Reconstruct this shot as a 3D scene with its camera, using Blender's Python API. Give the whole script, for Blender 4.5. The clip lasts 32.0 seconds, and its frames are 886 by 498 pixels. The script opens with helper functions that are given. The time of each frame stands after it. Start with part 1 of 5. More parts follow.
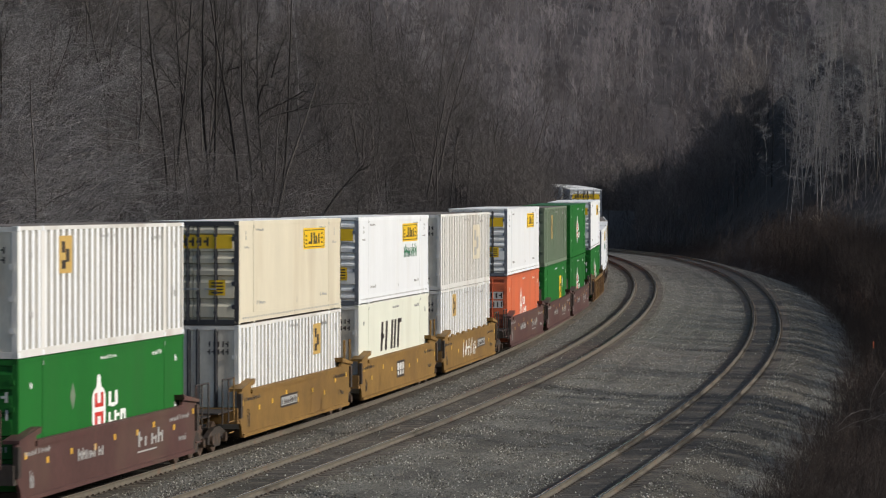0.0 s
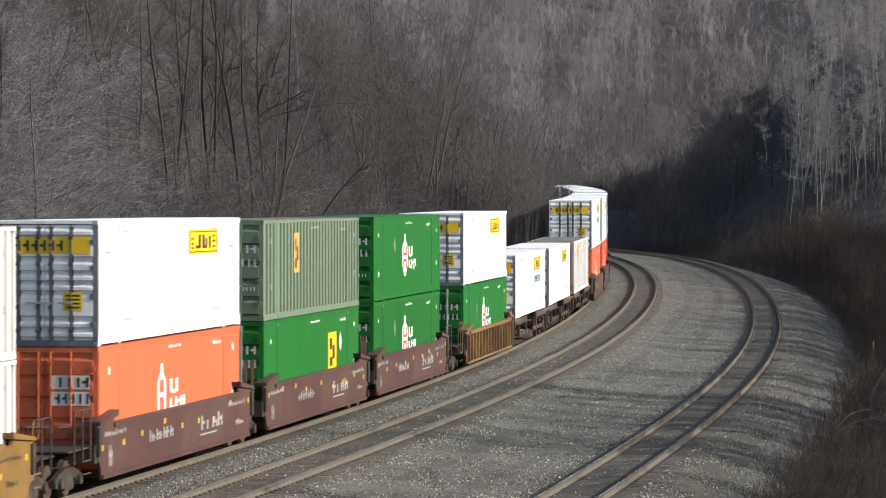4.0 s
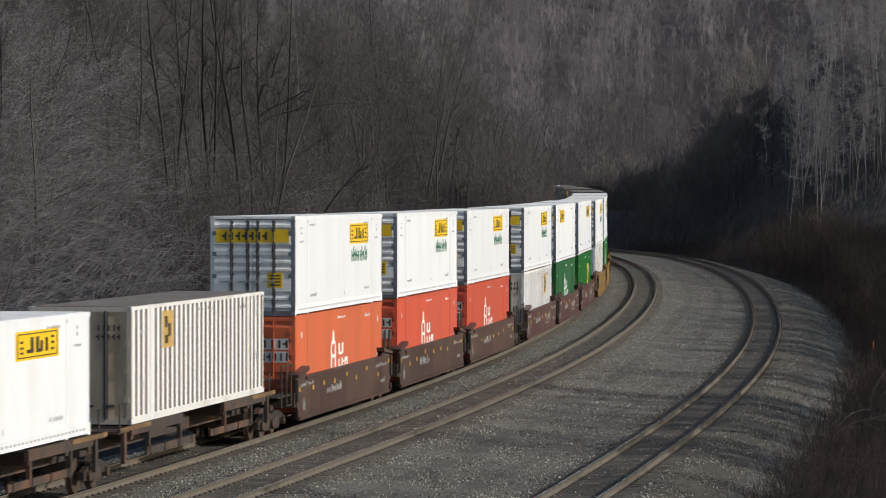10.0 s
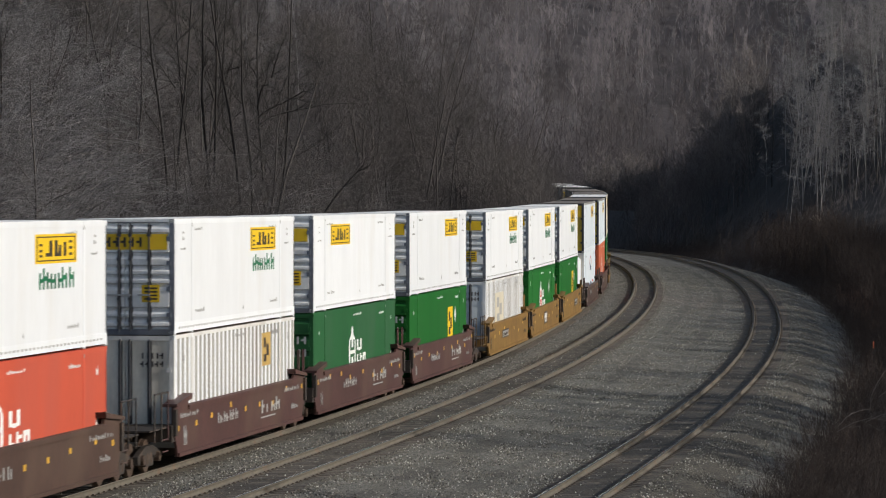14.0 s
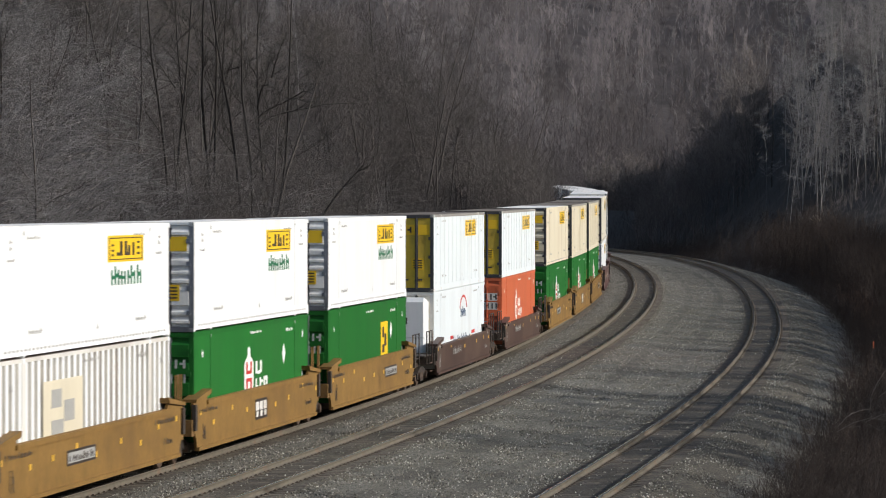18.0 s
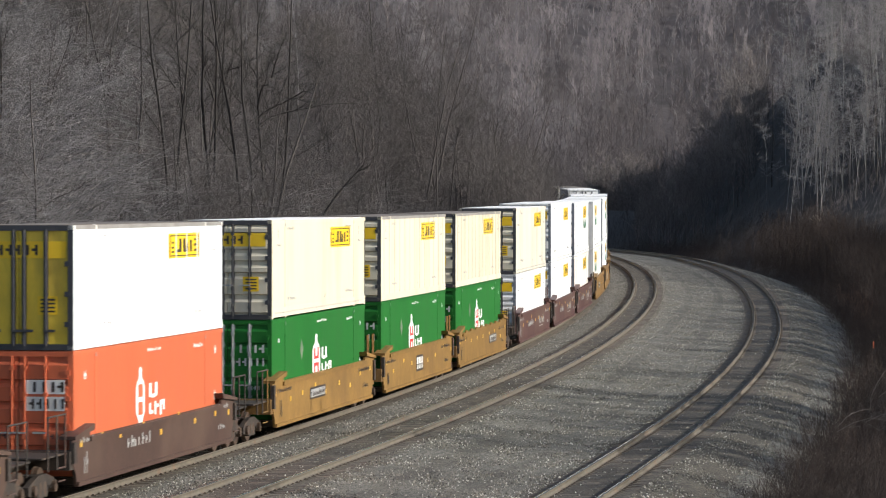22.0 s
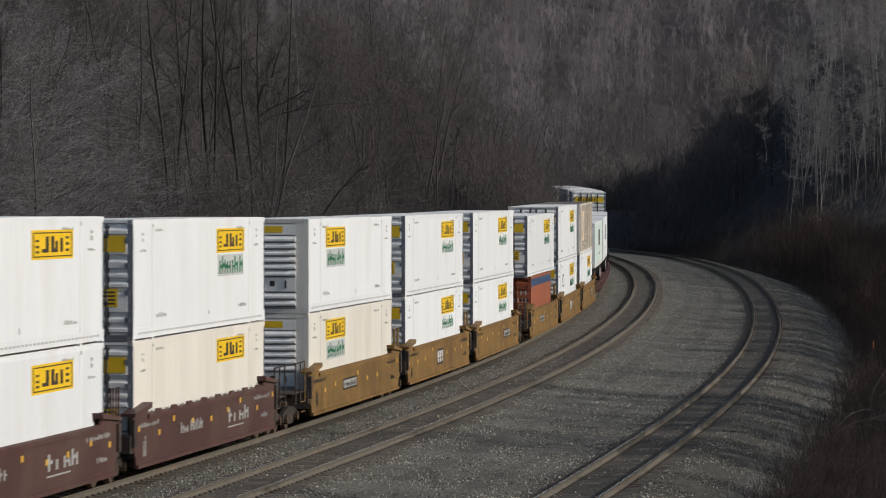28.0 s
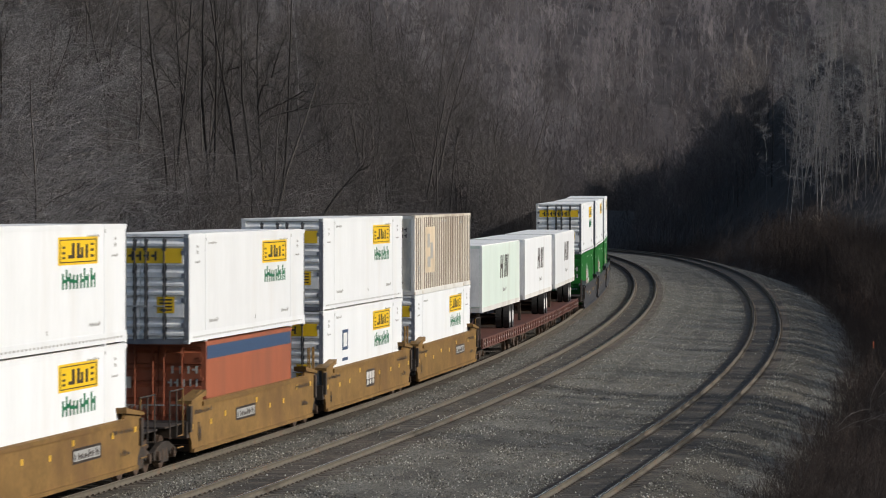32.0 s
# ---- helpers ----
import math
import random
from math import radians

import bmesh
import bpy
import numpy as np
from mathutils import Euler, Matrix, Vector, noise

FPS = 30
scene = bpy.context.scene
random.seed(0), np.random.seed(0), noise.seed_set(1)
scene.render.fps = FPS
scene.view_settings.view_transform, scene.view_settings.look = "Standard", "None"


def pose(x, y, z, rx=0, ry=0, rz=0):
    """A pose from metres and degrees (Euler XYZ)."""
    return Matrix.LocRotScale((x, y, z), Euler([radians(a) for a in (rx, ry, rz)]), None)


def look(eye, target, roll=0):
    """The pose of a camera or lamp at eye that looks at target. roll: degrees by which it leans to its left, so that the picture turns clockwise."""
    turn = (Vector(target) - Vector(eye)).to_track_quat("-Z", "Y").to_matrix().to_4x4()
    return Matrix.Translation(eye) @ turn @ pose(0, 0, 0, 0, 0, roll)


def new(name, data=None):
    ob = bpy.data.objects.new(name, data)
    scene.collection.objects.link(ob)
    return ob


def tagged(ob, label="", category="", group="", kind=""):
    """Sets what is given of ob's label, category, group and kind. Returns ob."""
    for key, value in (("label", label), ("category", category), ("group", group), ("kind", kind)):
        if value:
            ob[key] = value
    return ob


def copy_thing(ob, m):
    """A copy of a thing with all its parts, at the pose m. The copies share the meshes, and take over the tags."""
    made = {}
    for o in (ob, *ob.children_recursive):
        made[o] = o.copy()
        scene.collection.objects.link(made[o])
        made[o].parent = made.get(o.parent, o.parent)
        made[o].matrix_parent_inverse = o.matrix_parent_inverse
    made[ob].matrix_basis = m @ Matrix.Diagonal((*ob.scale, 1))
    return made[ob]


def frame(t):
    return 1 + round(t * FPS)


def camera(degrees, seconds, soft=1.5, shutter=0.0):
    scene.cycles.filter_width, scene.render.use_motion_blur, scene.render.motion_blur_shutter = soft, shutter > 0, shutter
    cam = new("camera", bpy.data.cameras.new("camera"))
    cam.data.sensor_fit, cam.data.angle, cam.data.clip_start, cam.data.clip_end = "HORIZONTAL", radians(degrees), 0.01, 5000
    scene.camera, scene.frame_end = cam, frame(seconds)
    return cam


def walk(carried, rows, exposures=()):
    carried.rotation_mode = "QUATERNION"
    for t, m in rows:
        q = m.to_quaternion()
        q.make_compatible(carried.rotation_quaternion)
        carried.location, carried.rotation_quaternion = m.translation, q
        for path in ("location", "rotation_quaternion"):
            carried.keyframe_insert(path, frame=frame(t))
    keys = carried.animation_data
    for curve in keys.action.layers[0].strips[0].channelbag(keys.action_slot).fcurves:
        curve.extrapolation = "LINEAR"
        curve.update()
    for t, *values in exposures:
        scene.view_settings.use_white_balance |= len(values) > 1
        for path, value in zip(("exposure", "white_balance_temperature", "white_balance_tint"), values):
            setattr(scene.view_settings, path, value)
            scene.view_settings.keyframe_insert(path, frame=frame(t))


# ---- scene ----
cam = camera(13.0585, 32.0, soft=1.0, shutter=0.3)
EXPOSURE = [(t, e + 0.08) for t, e in ((0, 0), (1, 0.02), (2, 0.45), (3, 0.9), (4.5, 0.7), (6, 0.45), (7, 0.47), (8, 0.9), (9, 0.45), (10, 0.05), (11, 0), (14, 0), (17, 0.2), (19, 0.22), (20.5, 0.2), (22, 0.7), (23, 0.65), (24, 0.25), (25, -0.2), (28, -0.25), (30, -0.2), (32, 0))]
EYE = pose(0, 0, 7.303, 90 - 0.8867, 0, 0)
walk(cam, [(0, EYE), (32, EYE)], exposures=EXPOSURE)

# ---- light: low sun across the line from the right, clear sky ----
SUN_EL, SUN_AZ = 22.0, -14.0      # degrees above the horizon, degrees from the +x axis towards +y
sun_way = Vector((math.cos(radians(SUN_EL)) * math.cos(radians(SUN_AZ)),
                  math.cos(radians(SUN_EL)) * math.sin(radians(SUN_AZ)), math.sin(radians(SUN_EL))))
world = bpy.data.worlds.new("world")
scene.world = world
world.use_nodes = True
wn = world.node_tree.nodes
sky = wn.new("ShaderNodeTexSky")
sky.sky_type, sky.sun_disc = "NISHITA", False
sky.air_density, sky.dust_density, sky.ozone_density = 1.0, 2.0, 0.7
sky.sun_elevation, sky.sun_rotation = radians(SUN_EL), radians(90 - SUN_AZ)
world.node_tree.links.new(sky.outputs[0], wn["Background"].inputs[0])
wn["Background"].inputs[1].default_value = 0.10
sun = new("sun", bpy.data.lights.new("sun", "SUN"))
sun.data.energy, sun.data.angle, sun.data.color = 3.1, radians(0.5), (1.0, 0.97, 0.915)
sun.matrix_world = look(sun_way * 300, (0, 0, 0))

# ---- the line: arc length s runs away from the camera, d is metres to the right of the train's track ----
STEP = 0.5
S = np.arange(-760, 960, STEP)
kappa = np.where(S < 0, 0.00024, 0.00024 + 0.14396e-4 * S - 0.17025e-6 * S ** 2 + 0.60272e-9 * S ** 3)
kappa = np.clip(kappa, 0, 0.0016)
I0 = int(np.argmin(np.abs(S)))
TH = radians(81.28848) + np.cumsum(kappa) * STEP
TH -= TH[I0] - radians(81.28848)
PX, PY = np.cumsum(np.cos(TH)) * STEP, np.cumsum(np.sin(TH)) * STEP
PX += -8.01101 - PX[I0]
PY += 101.35023 - PY[I0]
sz = np.clip(S, -20, 200) - 30
PZ = -0.0016178 * sz + 0.2594e-4 * sz ** 2 + 0.03572e-6 * sz ** 3 + 0.0103 * np.clip(S - 200, 0, 65) - 0.0027 * np.clip(S + 20, -760, 0)


def on_line(s, d=0.0, z=0.0):
    """A point of the line: s along it, d to its right, z over the train's rails."""
    x, y, h, a = (np.interp(s, S, v) for v in (PX, PY, PZ, TH))
    return Vector((x + d * math.sin(a), y - d * math.cos(a), h + z))


def on_lines(s, d, z):
    x, y, h, a = (np.interp(s, S, v) for v in (PX, PY, PZ, TH))
    return np.stack([x + d * np.sin(a), y - d * np.cos(a), h + z], -1)


def car_pose(s, base=8.0):
    """The pose of a car whose middle stands at s: x along the line, y to its left, z up."""
    a, b = on_line(s - base), on_line(s + base)
    x = (b - a).normalized()
    y = Vector((0, 0, 1)).cross(x).normalized()
    z = x.cross(y)
    m = Matrix((x, y, z)).transposed().to_4x4()
    m.translation = (a + b) / 2
    return m


# ---- materials ----
def material(name, base, rough=0.6, metal=0.0, vary=0.15, grain=8.0, bump=0.1, fine=60.0, dirt=None, dirt_amount=0.0, stretch=(1, 1, 1),
             coords="Object", per_object=0.0, dirt_scale=1.0, gloss=0.5):
    """A painted, worn or natural surface: two scales of tone, stains of the colour dirt, fine relief."""
    m = bpy.data.materials.new(name)
    m.use_nodes = True
    n, l = m.node_tree.nodes, m.node_tree.links
    bsdf = n["Principled BSDF"]
    bsdf.inputs["Roughness"].default_value, bsdf.inputs["Metallic"].default_value = rough, metal
    bsdf.inputs["Specular IOR Level"].default_value = gloss
    tc, mp = n.new("ShaderNodeTexCoord"), n.new("ShaderNodeMapping")
    l.new(tc.outputs[coords], mp.inputs[0])
    mp.inputs["Scale"].default_value = stretch

    def tex(scale, detail=5.0):
        t = n.new("ShaderNodeTexNoise")
        t.inputs["Scale"].default_value, t.inputs["Detail"].default_value = scale, detail
        l.new(mp.outputs[0], t.inputs["Vector"])
        return t.outputs["Fac"]

    def remap(v, a, b, lo, hi):
        r = n.new("ShaderNodeMapRange")
        for i, q in enumerate((a, b, lo, hi)):
            r.inputs[i + 1].default_value = q
        l.new(v, r.inputs[0])
        return r.outputs[0]

    def mul(a, b):
        x = n.new("ShaderNodeMath")
        x.operation = "MULTIPLY"
        l.new(a, x.inputs[0])
        l.new(b, x.inputs[1])
        return x.outputs[0]

    tone = mul(remap(tex(grain), 0.3, 0.7, 1 - vary, 1 + vary), remap(tex(fine, 2.0), 0.3, 0.7, 1 - vary * 0.6, 1 + vary * 0.6))
    if per_object:
        oi = n.new("ShaderNodeObjectInfo")
        tone = mul(tone, remap(oi.outputs["Random"], 0, 1, 1 - per_object, 1 + per_object))
    mix = n.new("ShaderNodeMix")
    mix.data_type, mix.blend_type = "RGBA", "MULTIPLY"
    mix.inputs[0].default_value = 1.0
    mix.inputs[6].default_value = (*base, 1)
    l.new(tone, mix.inputs[7])
    colour = mix.outputs[2]
    if dirt:
        mx = n.new("ShaderNodeMix")
        mx.data_type = "RGBA"
        l.new(remap(tex(grain * 0.35 * dirt_scale, 8.0), 0.62 - 0.3 * dirt_amount, 0.8 - 0.2 * dirt_amount, 0, min(1, 0.45 + dirt_amount)), mx.inputs[0])
        l.new(colour, mx.inputs[6])
        mx.inputs[7].default_value = (*dirt, 1)
        colour = mx.outputs[2]
    l.new(colour, bsdf.inputs["Base Color"])
    if bump:
        b = n.new("ShaderNodeBump")
        b.inputs["Strength"].default_value, b.inputs["Distance"].default_value = bump, 0.02
        l.new(tex(fine, 6.0), b.inputs["Height"])
        l.new(b.outputs[0], bsdf.inputs["Normal"])
    return m


GRIME, RUST = (0.10, 0.085, 0.07), (0.17, 0.075, 0.035)
M = {}
M["white"] = material("white_paint", (0.77, 0.79, 0.81), 0.45, vary=0.03, grain=1.2, fine=9, bump=0.02, dirt=(0.62, 0.59, 0.54), dirt_amount=0.05, stretch=(1, 1, 0.25), per_object=0.06)
M["cream"] = material("cream_paint", (0.64, 0.585, 0.455), 0.5, vary=0.04, grain=1.2, fine=9, bump=0.02, dirt=(0.42, 0.33, 0.22), dirt_amount=0.15, stretch=(1, 1, 0.25), per_object=0.06)
M["ivory"] = material("ivory_paint", (0.73, 0.74, 0.63), 0.45, vary=0.03, grain=1.2, fine=9, bump=0.02, dirt=(0.55, 0.52, 0.42), dirt_amount=0.08, stretch=(1, 1, 0.25))
# Fold flanks and recesses: their shade is painted in, along with grime stains.
M["fold_shade_grime"] = material("shaded_grimy_white", (0.58, 0.56, 0.525), 0.6, vary=0.08, grain=1.5, fine=9, bump=0.02, dirt=(0.3, 0.25, 0.2), dirt_amount=0.25, stretch=(1, 1, 0.25))
M["fold_shade_tan"] = material("shaded_grimy_tan", (0.38, 0.33, 0.27), 0.6, vary=0.08, grain=1.5, fine=9, bump=0.02, dirt=(0.2, 0.14, 0.1), dirt_amount=0.3, stretch=(1, 1, 0.25))
M["off_white"] = material("off_white_paint", (0.73, 0.695, 0.63), 0.5, vary=0.04, grain=1.2, fine=9, bump=0.02, dirt=(0.55, 0.49, 0.4), dirt_amount=0.15, stretch=(1, 1, 0.25))
M["cool_white"] = material("bluish_white_paint", (0.70, 0.76, 0.80), 0.45, vary=0.03, grain=1.2, fine=9, bump=0.02, dirt=(0.5, 0.5, 0.5), dirt_amount=0.1, stretch=(1, 1, 0.25))
M["dusty_white"] = material("dusty_cream_white_paint", (0.62, 0.59, 0.50), 0.5, vary=0.05, grain=1.2, fine=9, bump=0.03, dirt=(0.42, 0.36, 0.27), dirt_amount=0.25, stretch=(1, 1, 0.25))
M["mint"] = material("minty_white_paint", (0.66, 0.76, 0.70), 0.45, vary=0.03, grain=1.2, fine=9, bump=0.02, dirt=(0.5, 0.5, 0.46), dirt_amount=0.1, stretch=(1, 1, 0.25))
M["grey_white"] = material("greyish_white_paint", (0.68, 0.67, 0.64), 0.5, vary=0.05, grain=1.2, fine=9, bump=0.03, dirt=(0.36, 0.30, 0.24), dirt_amount=0.2, stretch=(1, 1, 0.25), per_object=0.08)
M["dirty_tan"] = material("dirty_tan_paint", (0.58, 0.53, 0.45), 0.6, vary=0.07, grain=1.5, fine=12, bump=0.03, dirt=(0.25, 0.17, 0.11), dirt_amount=0.3, stretch=(1, 1, 0.25))
M["sage"] = material("sage_grey_paint", (0.14, 0.19, 0.125), 0.55, vary=0.05, grain=1.5, fine=12, bump=0.03, dirt=(0.22, 0.2, 0.16), dirt_amount=0.2, stretch=(1, 1, 0.25))
M["green"] = material("green_paint", (0.013, 0.126, 0.020), 0.5, gloss=0.25, vary=0.07, grain=1.2, fine=10, bump=0.02, dirt=(0.03, 0.12, 0.03), dirt_amount=0.15, stretch=(1, 1, 0.25), per_object=0.1)
M["dark_green"] = material("dark_green_paint", (0.022, 0.105, 0.036), 0.5, gloss=0.25, vary=0.07, grain=1.2, fine=10, bump=0.02, dirt=(0.06, 0.12, 0.07), dirt_amount=0.2, stretch=(1, 1, 0.25))
M["orange"] = material("orange_red_paint", (0.58, 0.135, 0.057), 0.42, vary=0.06, grain=1.2, fine=10, bump=0.02, dirt=(0.45, 0.12, 0.06), dirt_amount=0.2, stretch=(1, 1, 0.25), per_object=0.12)
M["coral"] = material("coral_red_paint", (0.58, 0.098, 0.052), 0.42, vary=0.06, grain=1.2, fine=10, bump=0.02, dirt=(0.45, 0.11, 0.08), dirt_amount=0.2, stretch=(1, 1, 0.25), per_object=0.1)
M["brick_red"] = material("brick_red_paint", (0.33, 0.10, 0.05), 0.5, vary=0.08, grain=1.5, fine=10, bump=0.03, dirt=(0.2, 0.08, 0.05), dirt_amount=0.25, stretch=(1, 1, 0.3))
M["blue"] = material("blue_paint", (0.04, 0.075, 0.15), 0.5, vary=0.06)
M["door_grey"] = material("door_grey_paint", (0.9, 0.9, 0.89), 0.4, vary=0.08, grain=2, fine=14, bump=0.04, dirt=(0.4, 0.38, 0.36), dirt_amount=0.15, stretch=(1, 1, 0.4))
M["door_gold"] = material("door_gold_paint", (0.74, 0.52, 0.05), 0.5, vary=0.08, grain=2, fine=14, bump=0.04, dirt=(0.25, 0.18, 0.05), dirt_amount=0.3, stretch=(1, 1, 0.4))
M["navy_frame"] = material("dark_navy_frame_paint", (0.048, 0.048, 0.054), 0.5, vary=0.1, dirt=GRIME, dirt_amount=0.15)
M["slate_pale"] = material("pale_grey_frame", (0.84, 0.85, 0.86), 0.5, vary=0.1, grain=3, dirt=(0.25, 0.24, 0.23), dirt_amount=0.2)
M["slate"] = material("slate_grey_frame_paint", (0.15, 0.165, 0.2), 0.5, vary=0.12, grain=3, dirt=(0.1, 0.1, 0.1), dirt_amount=0.25)
M["sign_yellow"] = material("sign_yellow_vinyl", (0.85, 0.55, 0.02), 0.4, vary=0.03, grain=2, bump=0.0)
M["emblem_ochre"] = material("faded_ochre_vinyl", (0.52, 0.34, 0.10), 0.5, vary=0.08, grain=3, bump=0.0)
M["sign_dark"] = material("sign_dark_vinyl", (0.045, 0.035, 0.03), 0.45, vary=0.05, bump=0.0)
M["sign_green"] = material("sign_green_vinyl", (0.01, 0.16, 0.07), 0.45, vary=0.05, bump=0.0)
M["sign_white"] = material("sign_white_vinyl", (0.82, 0.82, 0.80), 0.45, vary=0.04, grain=3, bump=0.0)
M["sign_grey"] = material("sign_grey_vinyl", (0.34, 0.34, 0.33), 0.5, vary=0.06, bump=0.0)
M["word_patch"] = material("pale_grey_vinyl", (0.50, 0.52, 0.51), 0.5, vary=0.06, grain=3, bump=0.0)
M["sign_red"] = material("sign_red_vinyl", (0.55, 0.03, 0.02), 0.45, vary=0.04, bump=0.0)
M["steel"] = material("galvanised_rod", (0.45, 0.46, 0.47), 0.45, 0.6, vary=0.1)
M["roof"] = material("weathered_aluminium_roof", (0.82, 0.82, 0.81), 0.95, 0.0, gloss=0.05, vary=0.08, grain=1, fine=8, bump=0.0, dirt=(0.3, 0.28, 0.25), dirt_amount=0.2)
M["rail_grey"] = material("grimy_grey_rail_paint", (0.26, 0.25, 0.235), 0.55, vary=0.12, grain=2, fine=12, bump=0.04, dirt=(0.13, 0.11, 0.09), dirt_amount=0.3)
M["roof_brown"] = material("rust_stained_roof", (0.21, 0.19, 0.175), 0.95, 0.0, gloss=0.05, vary=0.14, grain=1, fine=8, bump=0.0, dirt=(0.16, 0.12, 0.09), dirt_amount=0.3)
M["car_brown"] = material("oxide_brown_car_paint", (0.078, 0.035, 0.030), 0.55, vary=0.2, grain=1.4, fine=14, bump=0.05, dirt=(0.105, 0.066, 0.046), dirt_amount=0.3, stretch=(0.6, 1, 0.5), per_object=0.1)
M["car_umber"] = material("umber_brown_car_paint", (0.062, 0.034, 0.025), 0.55, vary=0.2, grain=1.4, fine=14, bump=0.05, dirt=(0.105, 0.066, 0.046), dirt_amount=0.3, stretch=(0.6, 1, 0.5), per_object=0.1)
M["car_yellow"] = material("faded_yellow_car_paint", (0.208, 0.119, 0.034), 0.6, gloss=0.3, vary=0.14, grain=2.0, fine=12, bump=0.04, dirt=(0.14, 0.078, 0.03), dirt_amount=0.3, stretch=(0.6, 1, 0.6), per_object=0.08)
M["car_rusty"] = material("rusted_yellow_car_paint", (0.20, 0.116, 0.038), 0.65, gloss=0.3, vary=0.2, grain=2.0, fine=16, bump=0.06, dirt=(0.125, 0.066, 0.03), dirt_amount=0.35, stretch=(0.6, 1, 0.6), per_object=0.1)
M["car_dun"] = material("weathered_dun_car_paint", (0.2, 0.118, 0.046), 0.65, vary=0.3, grain=2.4, fine=16, bump=0.08, dirt=(0.08, 0.042, 0.028), dirt_amount=0.5, stretch=(0.6, 1, 0.6))
M["spine_brown"] = material("dusty_brown_frame_paint", (0.05, 0.037, 0.03), 0.7, vary=0.2, grain=1.6, fine=12, bump=0.06, dirt=RUST, dirt_amount=0.3)
M["flat_red"] = material("oxide_red_deck_paint", (0.12, 0.045, 0.033), 0.65, vary=0.18, grain=1.6, fine=12, bump=0.06, dirt=(0.1, 0.06, 0.045), dirt_amount=0.3)
M["running_gear"] = material("greasy_running_gear", (0.045, 0.036, 0.03), 0.6, 0.2, vary=0.25, grain=5, bump=0.1, dirt=(0.16, 0.105, 0.07), dirt_amount=0.25)
M["wheel_steel"] = material("rolled_wheel_steel", (0.11, 0.075, 0.055), 0.5, 0.4, vary=0.2, grain=5)
M["tyre"] = material("black_tyre_rubber", (0.025, 0.025, 0.026), 0.85, vary=0.2)
M["reflector"] = material("yellow_reflector_tape", (0.62, 0.36, 0.04), 0.35, vary=0.1, bump=0.0)
M["rail_side"] = material("dusty_rail_web", (0.115, 0.099, 0.076), 0.9, 0.0, vary=0.15, grain=3, fine=40, dirt=RUST, dirt_amount=0.15, coords="Object")
M["rail_head"] = material("worn_rail_head", (0.36, 0.33, 0.29), 0.14, 1.0, vary=0.06, grain=2, fine=30, bump=0.0)
M["tie"] = material("creosoted_oak", (0.095, 0.078, 0.063), 0.85, vary=0.25, grain=3, fine=30, bump=0.25, dirt=(0.17, 0.14, 0.11), dirt_amount=0.3, stretch=(0.5, 3, 3), per_object=0.3)
M["plate"] = material("rusty_tie_plate", (0.12, 0.098, 0.078), 0.8, 0.2, vary=0.2, grain=6)
M["bark"] = material("grey_brown_bark", (0.065, 0.057, 0.053), 0.9, vary=0.35, grain=1.1, fine=20, bump=0.3, stretch=(3, 3, 0.5), per_object=0.35)
# darker bark for the forked and leaning trees
M["dark_bark"] = material("near_black_bark", (0.030, 0.026, 0.024), 0.9, vary=0.3, grain=1.1, fine=20, bump=0.2, stretch=(3, 3, 0.5))
M["twig"] = material("grey_twig", (0.064, 0.056, 0.055), 0.85, vary=0.4, grain=0.6, fine=4, bump=0.0, per_object=0.3)
M["birch"] = material("pale_birch_bark", (0.19, 0.184, 0.182), 0.85, vary=0.25, grain=2, fine=14, bump=0.15, dirt=(0.10, 0.09, 0.085), dirt_amount=0.25, stretch=(1, 1, 0.6), per_object=0.2)
M["pale_twig"] = material("pale_grey_twig", (0.18, 0.171, 0.176), 0.85, vary=0.35, grain=0.6, fine=4, bump=0.0, per_object=0.25)
# Near black like the litter: shaded depth between the shoots, put into colour.
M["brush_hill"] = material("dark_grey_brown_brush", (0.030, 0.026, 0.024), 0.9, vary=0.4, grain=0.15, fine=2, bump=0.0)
M["tangle"] = material("light_grey_twig", (0.125, 0.112, 0.108), 0.85, vary=0.6, grain=0.25, fine=3, bump=0.0)
# Distance haze is put into the far twigs as a paler grey.
M["far_twig"] = material("far_hazy_twig", (0.205, 0.186, 0.196), 0.9, vary=0.35, grain=0.05, fine=0.5, bump=0.0)
M["far_dark_twig"] = material("far_purplish_shade_twig", (0.09, 0.079, 0.083), 0.9, vary=0.35, grain=0.05, fine=0.5, bump=0.0)
M["brush"] = material("red_brown_brush", (0.038, 0.026, 0.021), 0.9, vary=0.6, grain=0.25, fine=3, bump=0.0)
M["slope_twig"] = material("dry_grey_brown_brush", (0.14, 0.122, 0.117), 0.9, vary=0.5, grain=0.2, fine=3, bump=0.0)
# Far lighter than the bank brush: the shrubs' sunlit look is in the colour.
M["red_twig"] = material("lit_reddish_twig", (0.12, 0.072, 0.055), 0.9, vary=0.4, grain=0.3, fine=3, bump=0.0)
M["brush_grey"] = material("grey_brown_brush", (0.066, 0.058, 0.056), 0.9, vary=0.4, grain=0.15, fine=2, bump=0.0)
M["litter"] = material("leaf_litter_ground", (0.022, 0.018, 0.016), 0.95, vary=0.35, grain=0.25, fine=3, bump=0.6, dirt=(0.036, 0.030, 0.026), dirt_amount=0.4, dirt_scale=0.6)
# Sunlight on the shoots is put into this twig colour.
M["arching_twig"] = material("sunlit_grey_twig", (0.195, 0.185, 0.185), 0.85, vary=0.4, grain=0.5, fine=4, bump=0.0)
M["door_buff"] = material("weathered_buff_door_paint", (0.82, 0.78, 0.68), 0.5, vary=0.1, grain=2, fine=14, bump=0.04, dirt=(0.3, 0.22, 0.14), dirt_amount=0.25, stretch=(1, 1, 0.4))
